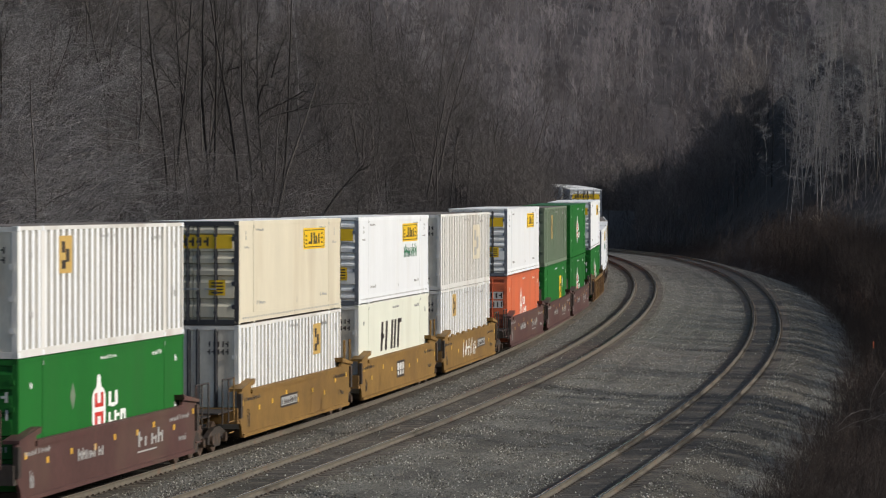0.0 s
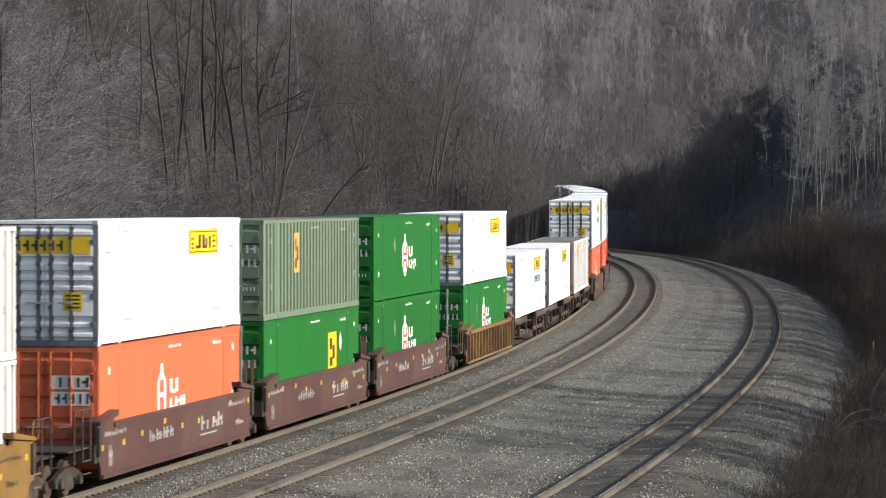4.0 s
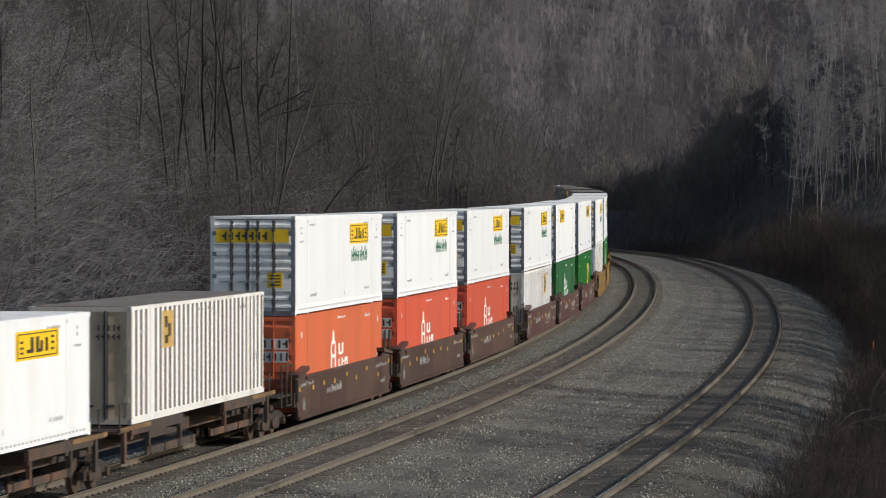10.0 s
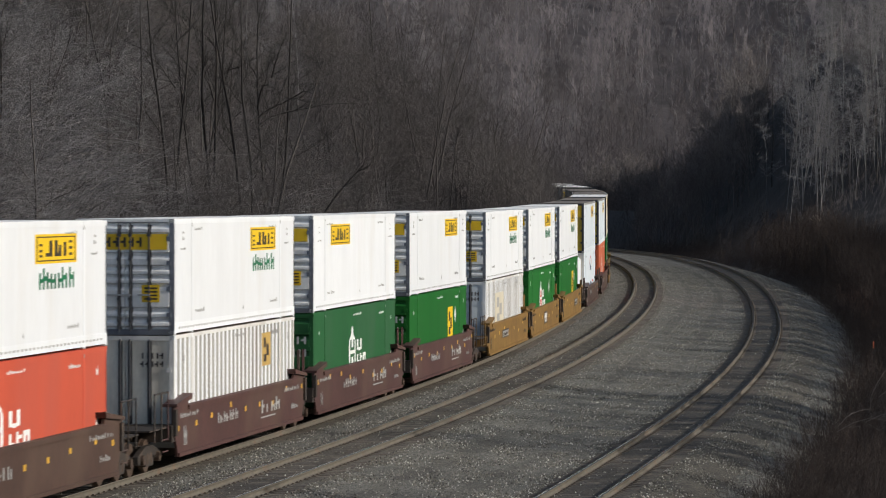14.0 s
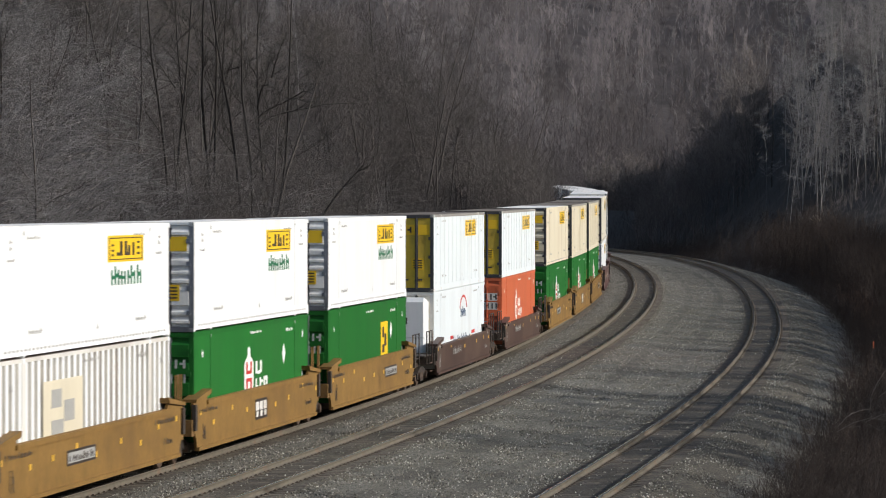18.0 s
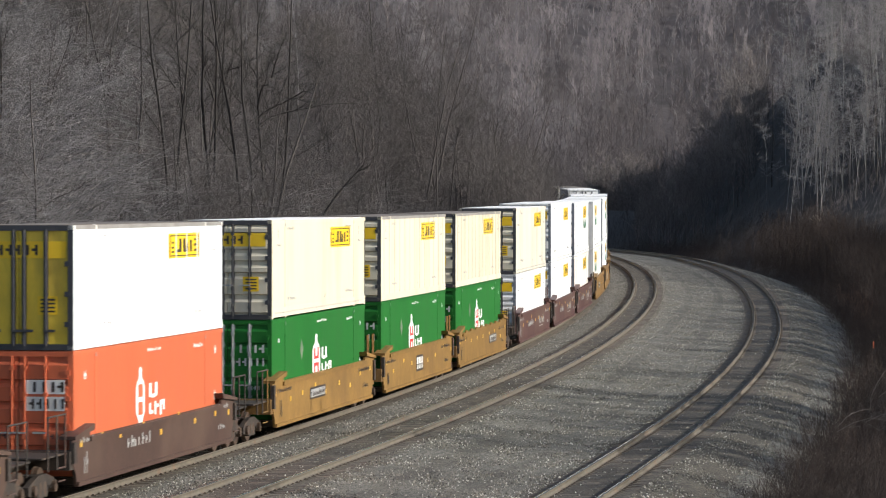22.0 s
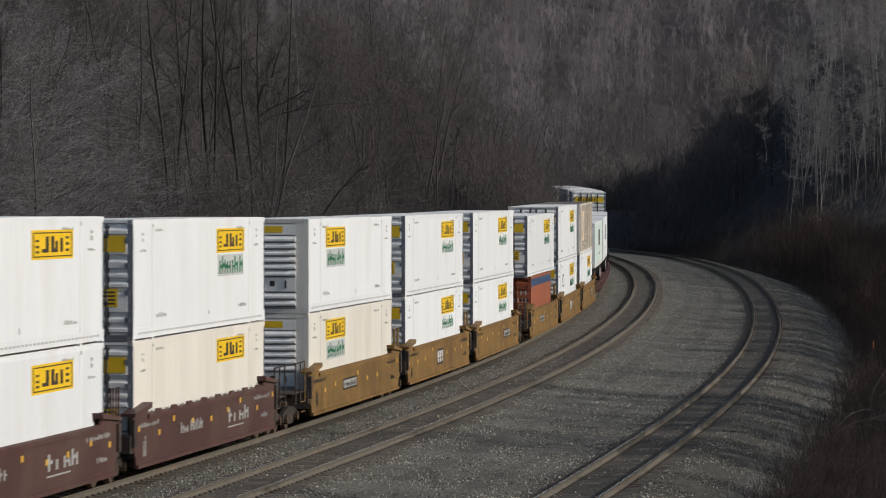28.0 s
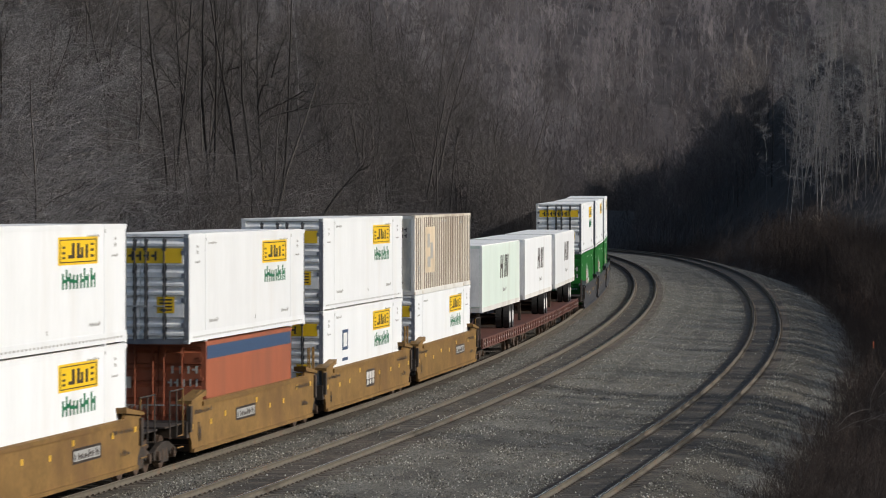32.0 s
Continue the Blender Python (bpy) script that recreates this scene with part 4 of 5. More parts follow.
# ---- running gear and cars ----
def bogie(parent, x):
    truck = part("bogie", prism(bmesh.new(), [(x - 1.25, 0.52), (x - 0.9, 0.62), (x - 0.35, 0.74), (x + 0.35, 0.74), (x + 0.9, 0.62), (x + 1.25, 0.52), (x + 1.25, 0.34),
                                              (x + 0.95, 0.30), (x + 0.5, 0.46), (x + 0.42, 0.22), (x - 0.42, 0.22), (x - 0.5, 0.46), (x - 0.95, 0.30), (x - 1.25, 0.34)], -1.12, -0.98), "running_gear", parent)
    other = prism(bmesh.new(), [(x - 1.25, 0.52), (x, 0.74), (x + 1.25, 0.52), (x + 1.25, 0.34), (x + 0.5, 0.46), (x + 0.42, 0.22), (x - 0.42, 0.22), (x - 0.5, 0.46), (x - 1.25, 0.34)], 0.98, 1.12)
    part("side_frame", other, "running_gear", truck)
    bm = boxes((x - 0.22, x + 0.22, -1.05, 1.05, 0.45, 0.72))
    part("bolster", bm, "running_gear", truck)
    for a in (-0.3, 0.3):
        for y in (-1.05, 1.05):
            bm = drum(bmesh.new(), (x + a * 0.7, y, 0.42), "z", 0.09, 0.14, 10)
            part("spring", bm, "wheel_steel", truck)
    for a in (-0.88, 0.88):
        bm = bmesh.new()
        drum(bm, (x + a, 0, 0.42), "y", 0.08, 0.95, 10)
        for y in (-1, 1):
            drum(bm, (x + a, y * 0.76, 0.42), "y", 0.42, 0.065, 24)
            drum(bm, (x + a, y * 0.70, 0.42), "y", 0.445, 0.015, 24)
            drum(bm, (x + a, y * 1.10, 0.42), "y", 0.13, 0.10, 12)
        part("wheelset", bm, "wheel_steel", truck)


BROWNS = ("car_brown", "car_umber")


def well_car(paint="car_brown", ribbed=False, low=False, first=True, last=True, seed=1, board=False, mark=True, graffiti=False, tabs=False):
    """One unit of a well car: two deep sides with stepped ends, floor, end platforms and running gear."""
    thing = new("well_car")
    r = random.Random(seed)
    yo, z0, z1 = -1.47, 0.34, (1.62 if not low else 1.42)
    step = 0.30
    x2, x1 = 9.05, 7.3
    outline = [(-x2, z1 + 0.0), (-x2 + 0.1, z1 + step * 0.25), (-x1 - 0.15, z1 + step), (-x1, z1 + 0.02), (x1, z1 + 0.02), (x1 + 0.15, z1 + step), (x2 - 0.1, z1 + step * 0.25), (x2, z1),
               (x2, 0.95), (x2 - 0.35, 0.62), (x2 - 0.45, z0), (-x2 + 0.45, z0), (-x2 + 0.35, 0.62), (-x2, 0.95)]
    for y in (yo, -yo - 0.07):
        near = y < 0
        s = part("side_wall", prism(bmesh.new(), outline, y, y + 0.07), paint, thing)
        face = y - 0.05 if near else y + 0.07
        part("top_chord", boxes((-x1 - 0.1, x1 + 0.1, face, face + 0.05, z1 - 0.11, z1)), paint if not ribbed else "car_yellow", s)
        part("bottom_chord", boxes((-x2 + 0.46, x2 - 0.46, face, face + 0.05, z0, z0 + 0.10)), paint, s)
        for i in range(8 if tabs and near else 0):
            x = -6.3 + 12.6 * i / 7
            bm = prism(bmesh.new(), [(x - 0.32, z1 + 0.004), (x + 0.32, z1 + 0.004), (x + 0.22, z1 + 0.10), (x - 0.22, z1 + 0.10)], face - 0.01, face + 0.06)
            part("guide", bm, paint, s)
        if ribbed:
            for i in range(16):
                x = -x2 + 0.75 + (2 * x2 - 1.5) * i / 15
                part("rib", boxes((x - 0.06, x + 0.06, face - 0.06, face + 0.05, z0 + 0.1, z1 - 0.11)), paint, s)
        for sx in (-1, 1):
            # stepped plate with a sloping lip over the end of the well
            bm = prism(bmesh.new(), [(sx * (x1 - 0.1), z1 + 0.16), (sx * x2, z1 + 0.02), (sx * x2, z1 + 0.10), (sx * (x1 - 0.15), z1 + 0.30)], face - 0.03, face + 0.35 if near else face - 0.3)
            part("end_lip", bm, paint, s)
            a, b = sorted((sx * (x2 - 0.22), sx * (x2 + 0.03)))
            part("end_plate", boxes((a, b, face - 0.012, face + 0.09, 0.9, z1 - 0.04)), "running_gear", s)
    bm = bmesh.new()
    for i in range(8):
        x = -7.6 + 15.2 * i / 7
        box(bm, x - 0.12, x + 0.12, -1.42, 1.42, z0 - 0.02, z0 + 0.14)
    box(bm, -8.3, 8.3, -0.2, 0.2, z0 - 0.02, z0 + 0.12)
    part("well_floor", bm, "running_gear", thing)
    for sx, is_end in ((-1, first), (1, last)):
        reach = 11.75 if is_end else 10.0
        a, b = sorted((sx * 8.65, sx * reach))
        bm = boxes((a, b, -0.42, 0.42, 0.78, 1.12), (min(sx * 8.55, sx * 9.2), max(sx * 8.55, sx * 9.2), -1.45, 1.45, 0.75, 1.18))
        plat = part("end_platform", bm, "running_gear" if paint != "car_yellow" else "car_rusty", thing)
        if is_end:
            a, b = sorted((sx * 9.2, sx * 11.3))
            part("step_deck", boxes((a, b, -1.35, 1.35, 1.12, 1.16)), "running_gear", plat)
            for y in (-1.38, 1.38):
                for x in (9.35, 10.1, 10.9):
                    part("post", drum(bmesh.new(), (sx * x, y, 1.45), "z", 0.022, 0.62, 8), "running_gear" if x > 10 else paint, plat)
                part("handrail", drum(bmesh.new(), (sx * 10.1, y, 2.05), "x", 0.022, 0.78, 8), "running_gear", plat)
                for z in (0.55, 0.85):
                    part("step", drum(bmesh.new(), (sx * 9.7, y, z), "x", 0.02, 0.32, 8), paint, plat)
            bm = boxes((min(sx * 11.2, sx * 12.0), max(sx * 11.2, sx * 12.0), -0.14, 0.14, 0.74, 1.0))
            part("coupler", bm, "running_gear", plat)
            bogie(thing, sx * 10.35)
        else:
            for y in (-1.2, 1.2):
                for x in (9.35, 9.6):
                    part("grab_iron", drum(bmesh.new(), (sx * x, y, 1.75), "z", 0.022, 0.65, 8), paint, plat)
            if sx > 0:
                bogie(thing, 10.05)
    # markings
    if ribbed:
        return thing
    bm = bmesh.new()
    for x in np.linspace(-8.4, 8.4, 9):
        a = x + r.uniform(-0.25, 0.25)
        z = z0 + (0.75 if paint not in BROWNS else 0.82) + r.uniform(-0.2, 0.2)
        box(bm, a - 0.11, a + 0.11, yo - 0.006, yo - 0.002, z, z + 0.14)
    part("reflector", bm, "reflector", thing)
    ink = "sign_grey" if paint in BROWNS else "sign_dark"
    bm = bmesh.new()
    for a, b, c, h, k in ((-8.3, -6.0, 1.32, 0.13, 8), (5.9, 8.2, 1.30, 0.13, 8), (-7.9, -7.5, 0.6, 0.5, 2), (6.9, 7.9, 0.75, 0.16, 4)):
        sign_bars(bm, a, b, c, c + h, yo - 0.003, k, seed)
    if paint in BROWNS:
        sign_bars(bm, -3.6, -0.9, 0.92, 1.2, yo - 0.003, 7, seed + 4)
    part("data_lettering", bm, ink, thing)
    if paint in BROWNS and mark:
        bm = sign_bars(bmesh.new(), 2.4, 5.2, 0.86, 1.24, yo - 0.003, 4, 21)
        box(bm, 2.3, 4.4, yo - 0.007, yo - 0.003, 0.72, 0.76)
        part("name", bm, "sign_grey", thing)
    if paint not in BROWNS:
        w = 0.85 if board else 1.35
        x = 0.0 if board else 3.6 if last and not first else -1.6
        zp, zq = (0.72, 1.30) if board else (0.86, 1.22)
        pl = part("plate_frame", boxes((x - w, x + w, yo - 0.007, yo - 0.002, zp, zq)), "sign_dark", thing)
        if board:                # three pale blocks on the dark plate, split by a thin dark line
            bm = bmesh.new()
            for a in (-0.56, 0.0, 0.56):
                box(bm, x + a - 0.22, x + a + 0.22, yo - 0.011, yo - 0.007, zp + 0.26, zq - 0.08)
                box(bm, x + a - 0.14, x + a + 0.16, yo - 0.011, yo - 0.007, zp + 0.08, zp + 0.23)
            part("lettering", bm, "grey_white", pl)
        else:
            part("plate_field", boxes((x - w + 0.1, x + w - 0.1, yo - 0.011, yo - 0.007, zp + 0.06, zq - 0.06)), "sign_grey", pl)
            part("lettering", sign_bars(bmesh.new(), x - w + 0.2, x + w - 0.2, 0.95, 1.13, yo - 0.011, 7, 5), "sign_dark", pl)
    if graffiti:
        bm = bmesh.new()
        g = random.Random(9)
        for i in range(8):
            a = -2.6 + 0.56 * i
            h = g.uniform(0.4, 0.75)
            z = 0.62 + g.uniform(0, 0.15)
            lean = g.uniform(-0.1, 0.4)
            prism(bm, [(a, z), (a + 0.16, z), (a + 0.16 + lean, z + h), (a + lean, z + h)], yo - 0.006, yo - 0.002)
            if g.random() < 0.6:
                box(bm, a, a + 0.5, yo - 0.006, yo - 0.0025, z + h * 0.4, z + h * 0.55)
        part("graffiti", bm, "sign_white", thing, "sprayed white graffiti strokes")
    return thing


def spine_car(first, last):
    thing = new("spine_car")
    part("centre_sill", boxes((-9.6, 9.6, -0.33, 0.33, 0.70, 1.34)), "spine_brown", thing)
    for sx in (-1, 1):
        for sy in (-1, 1):
            a, b = sorted((sx * 2.6, sx * 8.4))
            y = sy * 1.28
            part("side_beam", boxes((a, b, y - 0.06, y + 0.06, 1.16, 1.41)), "spine_brown", thing)
            a, b = sorted((sx * 1.0, sx * 6.6))
            lower = part("lower_beam", boxes((a, b, y - 0.03, y + 0.03, 0.58, 0.76)), "spine_brown", thing)
            for i in range(4):
                x = a + 0.4 + (b - a - 0.8) * i / 3
                part("gusset", boxes((x - 0.06, x + 0.06, y - 0.05, y + 0.05, 0.56, 0.78)), "running_gear", lower)
            for x in (sx * 2.8, sx * 6.4):
                part("hanger", boxes((x - 0.07, x + 0.07, y - 0.05, y + 0.05, 0.60, 1.18)), "spine_brown", thing)
        for x in (2.8, 6.1, 8.2):
            part("cross_arm", boxes((sx * x - 0.14, sx * x + 0.14, -1.3, 1.3, 1.06, 1.37)), "spine_brown", thing)
        deck = part("end_deck", boxes((min(sx * 8.5, sx * 9.7), max(sx * 8.5, sx * 9.7), -1.3, 1.3, 1.26, 1.33)), "spine_brown", thing)
        # Added paler strip: sunlight on the beam's edge, put into colour.
        part("deck_edge", boxes((min(sx * 6.4, sx * 9.7), max(sx * 6.4, sx * 9.7), -1.36, -1.345, 1.30, 1.41)), "car_dun", deck)
        for y in (-1.25, 1.25):
            part("step", boxes((sx * 8.9 - 0.12, sx * 8.9 + 0.12, y - 0.05, y + 0.05, 0.50, 1.28)), "spine_brown", thing)
            part("grab_iron", drum(bmesh.new(), (sx * 9.3, y, 1.62), "z", 0.022, 0.35, 8), "spine_brown", thing)
    bogie(thing, 9.6)
    if first:
        bogie(thing, -9.6)
        part("coupler", boxes((-11.4, -9.6, -0.14, 0.14, 0.7, 0.98)), "running_gear", thing)
    if last:
        part("coupler", boxes((9.6, 11.4, -0.14, 0.14, 0.7, 0.98)), "running_gear", thing)
    return thing


def flat_car():
    thing = new("flat_car")
    part("deck", boxes((-9.2, 9.2, -1.42, 1.42, 1.0, 1.1)), "flat_red", thing)
    for y in (-1.46, 1.38):
        sill = part("side_sill", boxes((-9.2, 9.2, y, y + 0.08, 0.72, 1.14)), "flat_red", thing)
        for i in range(19):
            x = -8.8 + 17.6 * i / 18
            part("stake_pocket", boxes((x - 0.06, x + 0.06, y - 0.04, y, 0.78, 1.08)), "flat_red", sill)
            part("marking", boxes((x - 0.05, x + 0.05, y - 0.045, y - 0.041, 0.9, 0.98)), "grey_white", sill)
    part("centre_sill", boxes((-9.3, 9.3, -0.4, 0.4, 0.55, 1.0)), "flat_red", thing)
    for x in (-6.5, 5.5):
        part("hitch", prism(bmesh.new(), [(x - 0.5, 1.1), (x + 0.5, 1.1), (x + 0.15, 1.5), (x - 0.15, 1.5)], -0.5, 0.5), "spine_brown", thing)
    bogie(thing, -7.2)
    bogie(thing, 7.2)
    return thing


def trailer(side="white"):
    """A road trailer: box body, bottom rail, tandem axles, lettered side."""
    thing = new("trailer")
    e, w, h = 8.1, 1.3, 2.75
    part("body", boxes((-e, e, -w, w, 1.28, 1.1 + h)), side, thing)
    part("bottom_rail", boxes((-e - 0.01, e + 0.01, -w - 0.012, w + 0.012, 1.08, 1.28)), "grey_white", thing)
    part("roof", boxes((-e + 0.03, e - 0.03, -w + 0.03, w - 0.03, 1.1 + h + 0.0005, 1.1 + h + 0.03)), "roof", thing)
    for x in (-e - 0.015, e - 0.09):
        for y in (-w - 0.015, w - 0.09):
            part("corner_post", boxes((x, x + 0.105, y, y + 0.105, 1.08, 1.1 + h)), "door_grey", thing)
    for y0, y1 in ((-w + 0.1, -0.01), (0.01, w - 0.1)):
        part("door", boxes((-e - 0.03, -e - 0.001, y0, y1, 1.32, 1.0 + h)), "door_grey", thing)
    bm = bmesh.new()
    for i, a in enumerate((-0.6, 0.2, 1.2, 1.75, 2.4)):
        prism(bm, [(a, 2.35), (a + 0.4, 2.35), (a + 0.65, 3.35), (a + 0.25, 3.35)], -w - 0.004, -w - 0.0005)
    box(bm, -0.4, 0.5, -w - 0.004, -w - 0.0008, 2.75, 2.95)
    part("lettering", bm, "sign_dark", thing, "dark slanted bars of a name")
    part("lettering", sign_bars(bmesh.new(), 0.6, 2.2, 1.75, 1.95, -w - 0.002, 5, 3), "sign_grey", thing)
    slider = part("slider_frame", boxes((3.2, 6.6, -0.6, 0.6, 0.85, 1.08)), "running_gear", thing)
    for x in (4.2, 5.5):
        axle = part("axle", drum(bmesh.new(), (x, 0, 0.52), "y", 0.07, 1.1, 10), "running_gear", slider)
        for y in (-1.12, -0.78, 0.78, 1.12):
            bm = drum(bmesh.new(), (x, y, 0.52), "y", 0.52, 0.13, 24)
            part("tyre", bm, "tyre", axle)
            if abs(y) > 1:
                part("rim", drum(bmesh.new(), (x, y + math.copysign(0.12, y), 0.52), "y", 0.27, 0.02, 20), "grey_white", axle)
    for y in (-0.8, 0.8):
        part("landing_leg", boxes((-5.2, -5.05, y - 0.07, y + 0.07, 0.02, 1.1)), "running_gear", thing)
    return thing


# ---- the kinds of container in the train ----
KINDS = {
    "white": (dict(sign=3.5), "clean white smooth-sided container with a yellow name board"),
    "white_word": (dict(sign=3.5, word=3.5), "white smooth-sided container, yellow board over green lettering"),
    "white_front": (dict(sign=-3.2), "white smooth-sided container, its yellow board near the door end"),
    "white_square": (dict(sign=3.5, word=3.5, figure="square"), "white container with yellow board and small blue square mark"),
    "cream": (dict(side="cream", doors="cream", sign=3.5), "cream smooth-sided container with a yellow name board, dusty ribbed doors"),
    "dusty": (dict(side="dusty_white", doors="cream", sign=3.5), "dusty off-white container with grimy cream ribbed doors"),
    "cream_ribbed": (dict(side="cream", doors="cream", style="ribbed", sign=3.5, roof="roof_brown"), "cream container with upright side ribs and yellow board"),
    "gold": (dict(side="cool_white", doors="gold", style="ribbed", sign=3.5, roof="roof_brown"), "bluish white ribbed container with mustard yellow doors"),
    "white_patched": (dict(sign=3.5, word=3.5, backed=True), "white smooth-sided container, yellow board over a patched green name"),
    "rib_end": (dict(side="white", doors="ribs", sign=-3.3, word=-3.3, backed=True), "greyish white container with a deeply ribbed grey end"),
    "dusty_clean": (dict(side="off_white", sign=3.5), "dusty cream-white smooth container with a yellow name board"),
    "rib_end_dusty": (dict(side="off_white", doors="ribs", sign=-3.3, word=-3.3, backed=True), "dusty cream-white container with a deeply ribbed grey end"),
    "folded": (dict(side="white", style="corrugated", doors="plain", emblem=(-4.06, 1.8, 1.2, 0.86, False), roof="roof_brown"), "white corrugated container with a small yellow emblem"),
    "folded_low": (dict(side="white", style="corrugated", doors="bars", emblem=(3.95, 1.62, 1.25, 0.95, False), roof="roof_brown"), "white corrugated container, yellow emblem near its far end"),
    "folded_faded": (dict(side="grey_white", style="corrugated", doors="plain", emblem=(3.4, 1.0, 2.4, 1.4, True), roof="roof_brown"), "dirty white corrugated container with a faded emblem"),
    "folded_patch": (dict(side="white", style="corrugated", doors="pale", emblem=(-2.6, 0.9, 3.6, 1.4, True), roof="roof_brown"), "white corrugated container with a large tan patch"),
    "folded_stained": (dict(side="white", style="corrugated", doors="tan", emblem=(-4.2, 1.75, 1.2, 0.95, False), roof="roof_brown"), "white corrugated container with stained tan doors and brown roof"),
    "tan": (dict(side="dirty_tan", style="corrugated", doors="plain", emblem=(-4.0, 0.75, 2.6, 1.7, True), roof="roof_brown"), "dirty tan corrugated container with a stained brown roof"),
    "sage": (dict(side="sage", style="corrugated", doors="self", emblem=(-3.0, 1.3, 0.9, 1.2, False), roof="roof_brown"), "sage grey corrugated container with a yellow emblem"),
    "green_diamond": (dict(side="green", doors="self", figure="pillar", diamond=(4.3, "sign_white")), "bright green container with a white pillar-shaped mark and a diamond"),
    "green": (dict(side="green", doors="self", figure="pillar", diamond=(-3.4, "sage")), "bright green container with a white pillar-shaped mark"),
    "green_emblem": (dict(side="green", doors="self", emblem=(3.2, 1.0, 1.5, 1.2, False), diamond=(4.7, "sign_white")), "bright green container with a yellow emblem"),
    "dark_green": (dict(side="dark_green", doors="self", figure="pillar"), "dull dark green container with a white pillar-shaped mark"),
    "orange": (dict(side="orange", doors="self", figure="pillar"), "orange-red container with a white pillar-shaped mark"),
    "coral": (dict(side="coral", doors="self", figure="pillar"), "coral red container with a white pillar-shaped mark"),
    "letters": (dict(side="ivory", doors="bars", figure="letters"), "cream white container with large dark lettering bars"),
    "ring": (dict(side="cool_white", doors="bars", figure="ring"), "white refrigerated container with a red ring mark"),
    "forty": (dict(side="brick_red", style="smooth", doors="self", figure="stripe", L=12.19, small=False), "dull orange-red forty-foot container with a blue top band"),
}


def build_box(kind, seed, height):
    ob = container(number_seed=seed, **KINDS[kind][0])
    if height != CH:             # boxes lower or higher than the others
        for c in ob.children_recursive:
            c.data.transform(Matrix.Diagonal((1, 1, height / CH, 1)))
    return ob


# middle of each unit along the line at 22 s, less half a container; car; place in its car; lower and upper box
UNITS = [
    (-458.2, "brown", "bc", "green", "folded"),
    (-434.6, "yellow", "a", "folded_low", "cream"), (-414.6, "yellow_board", "b", "letters", "white_word"), (-394.6, "yellow_graffiti", "c", "folded", "folded_faded"),
    (-370.7, "brown", "a", "orange", "white"), (-350.8, "brown", "b", "green_emblem", "sage"), (-331.2, "brown", "c", "green", "green"),
    (-307.3, "ribbed", "ac", "green", "white"),
    (-286.6, "spine", "a", "white_word", None), (-267.6, "spine", "b", "white", None), (-246.9, "spine", "c", "folded_stained", None),
    (-225.5, "brown_plain", "a", "orange", "white_word"), (-205.5, "brown_plain", "b", "coral", "white_word"), (-185.7, "brown_plain", "c", "coral", "white_word"),
    (-161.9, "brown", "a", "folded_low", "white_word"), (-142.2, "brown", "b", "dark_green", "white_front"), (-122.2, "brown", "c", "green_emblem", "white"),
    (-98.7, "yellow", "a", "folded_patch", "white_word"), (-79.3, "yellow_board", "b", "green_diamond", "white_word"), (-59.3, "yellow", "c", "green_emblem", "white_word"),
    (-35.5, "brown_low", "ac", "ring", "gold"), (-11.9, "brown_low", "ac", "orange", "gold"),
    (11.6, "yellow", "a", "green", "cream"), (31.6, "yellow_board", "b", "green", "cream_ribbed"), (51.3, "yellow_tabs", "c", "green", "cream_ribbed"),
    (74.8, "brown", "a", "white", "dusty"), (94.9, "brown", "b", "white", "white"), (114.4, "brown_tabs", "c", "dusty_clean", "white_patched"),
    (137.9, "rusty", "a", "rib_end_dusty", "rib_end"), (157.6, "rusty_board", "b", "white_word", "white_word"), (177.5, "rusty", "c", "white_word", "white_word"),
    (201.0, "rusty", "a", "forty", "white_word"), (220.7, "rusty_board", "b", "white_square", "white_word"), (240.3, "rusty", "c", "white_word", "tan"),
    (260.8, "flat", "a", None, None), (279.6, "flat", "b", None, None), (298.4, "flat", "c", None, None),
    (322.6, "navy", "a", "green", "white_word"), (342.6, "navy", "b", "green", "white"), (362.6, "navy", "c", "green", "white"),
]
CARS = {
    "brown": (dict(paint="car_brown"), "oxide brown well car unit with pale lettering bars"),
    "brown_tabs": (dict(paint="car_brown", tabs=True), "oxide brown well car unit with guide plates along its top"),
    "yellow_tabs": (dict(paint="car_yellow", tabs=True), "faded yellow well car unit with guide plates along its top"),
    "brown_plain": (dict(paint="car_umber", mark=False), "dull brown well car unit with yellow reflector patches"),
    "brown_low": (dict(paint="car_umber", low=True, mark=False), "shallow brown well car on its own bogies"),
    "navy": (dict(paint="navy_frame", mark=False), "dark blue-black well car unit"),
    "yellow": (dict(paint="car_yellow"), "faded yellow well car unit with a plate of lettering"),
    "yellow_board": (dict(paint="car_yellow", board=True), "faded yellow well car unit with a framed square plate"),
    "yellow_graffiti": (dict(paint="car_yellow", graffiti=True, tabs=True), "faded yellow well car unit sprayed with white graffiti"),
    "rusty": (dict(paint="car_rusty"), "rust-stained yellow-brown well car unit"),
    "rusty_board": (dict(paint="car_rusty", board=True), "rust-stained yellow-brown well car unit with a framed plate"),
    "ribbed": (dict(paint="car_dun", ribbed=True), "yellow-brown well car with upright side ribs"),
}
SPEED, FLOOR = 20.06488, 0.55
made, MOVING = {}, []


def take(key, build, label, category, group):
    """The first of a kind is built, the next ones are copied from it."""
    if key in made:
        ob = copy_thing(made[key], Matrix())
    else:
        ob = made[key] = build()
    return tagged(ob, label, category, group)


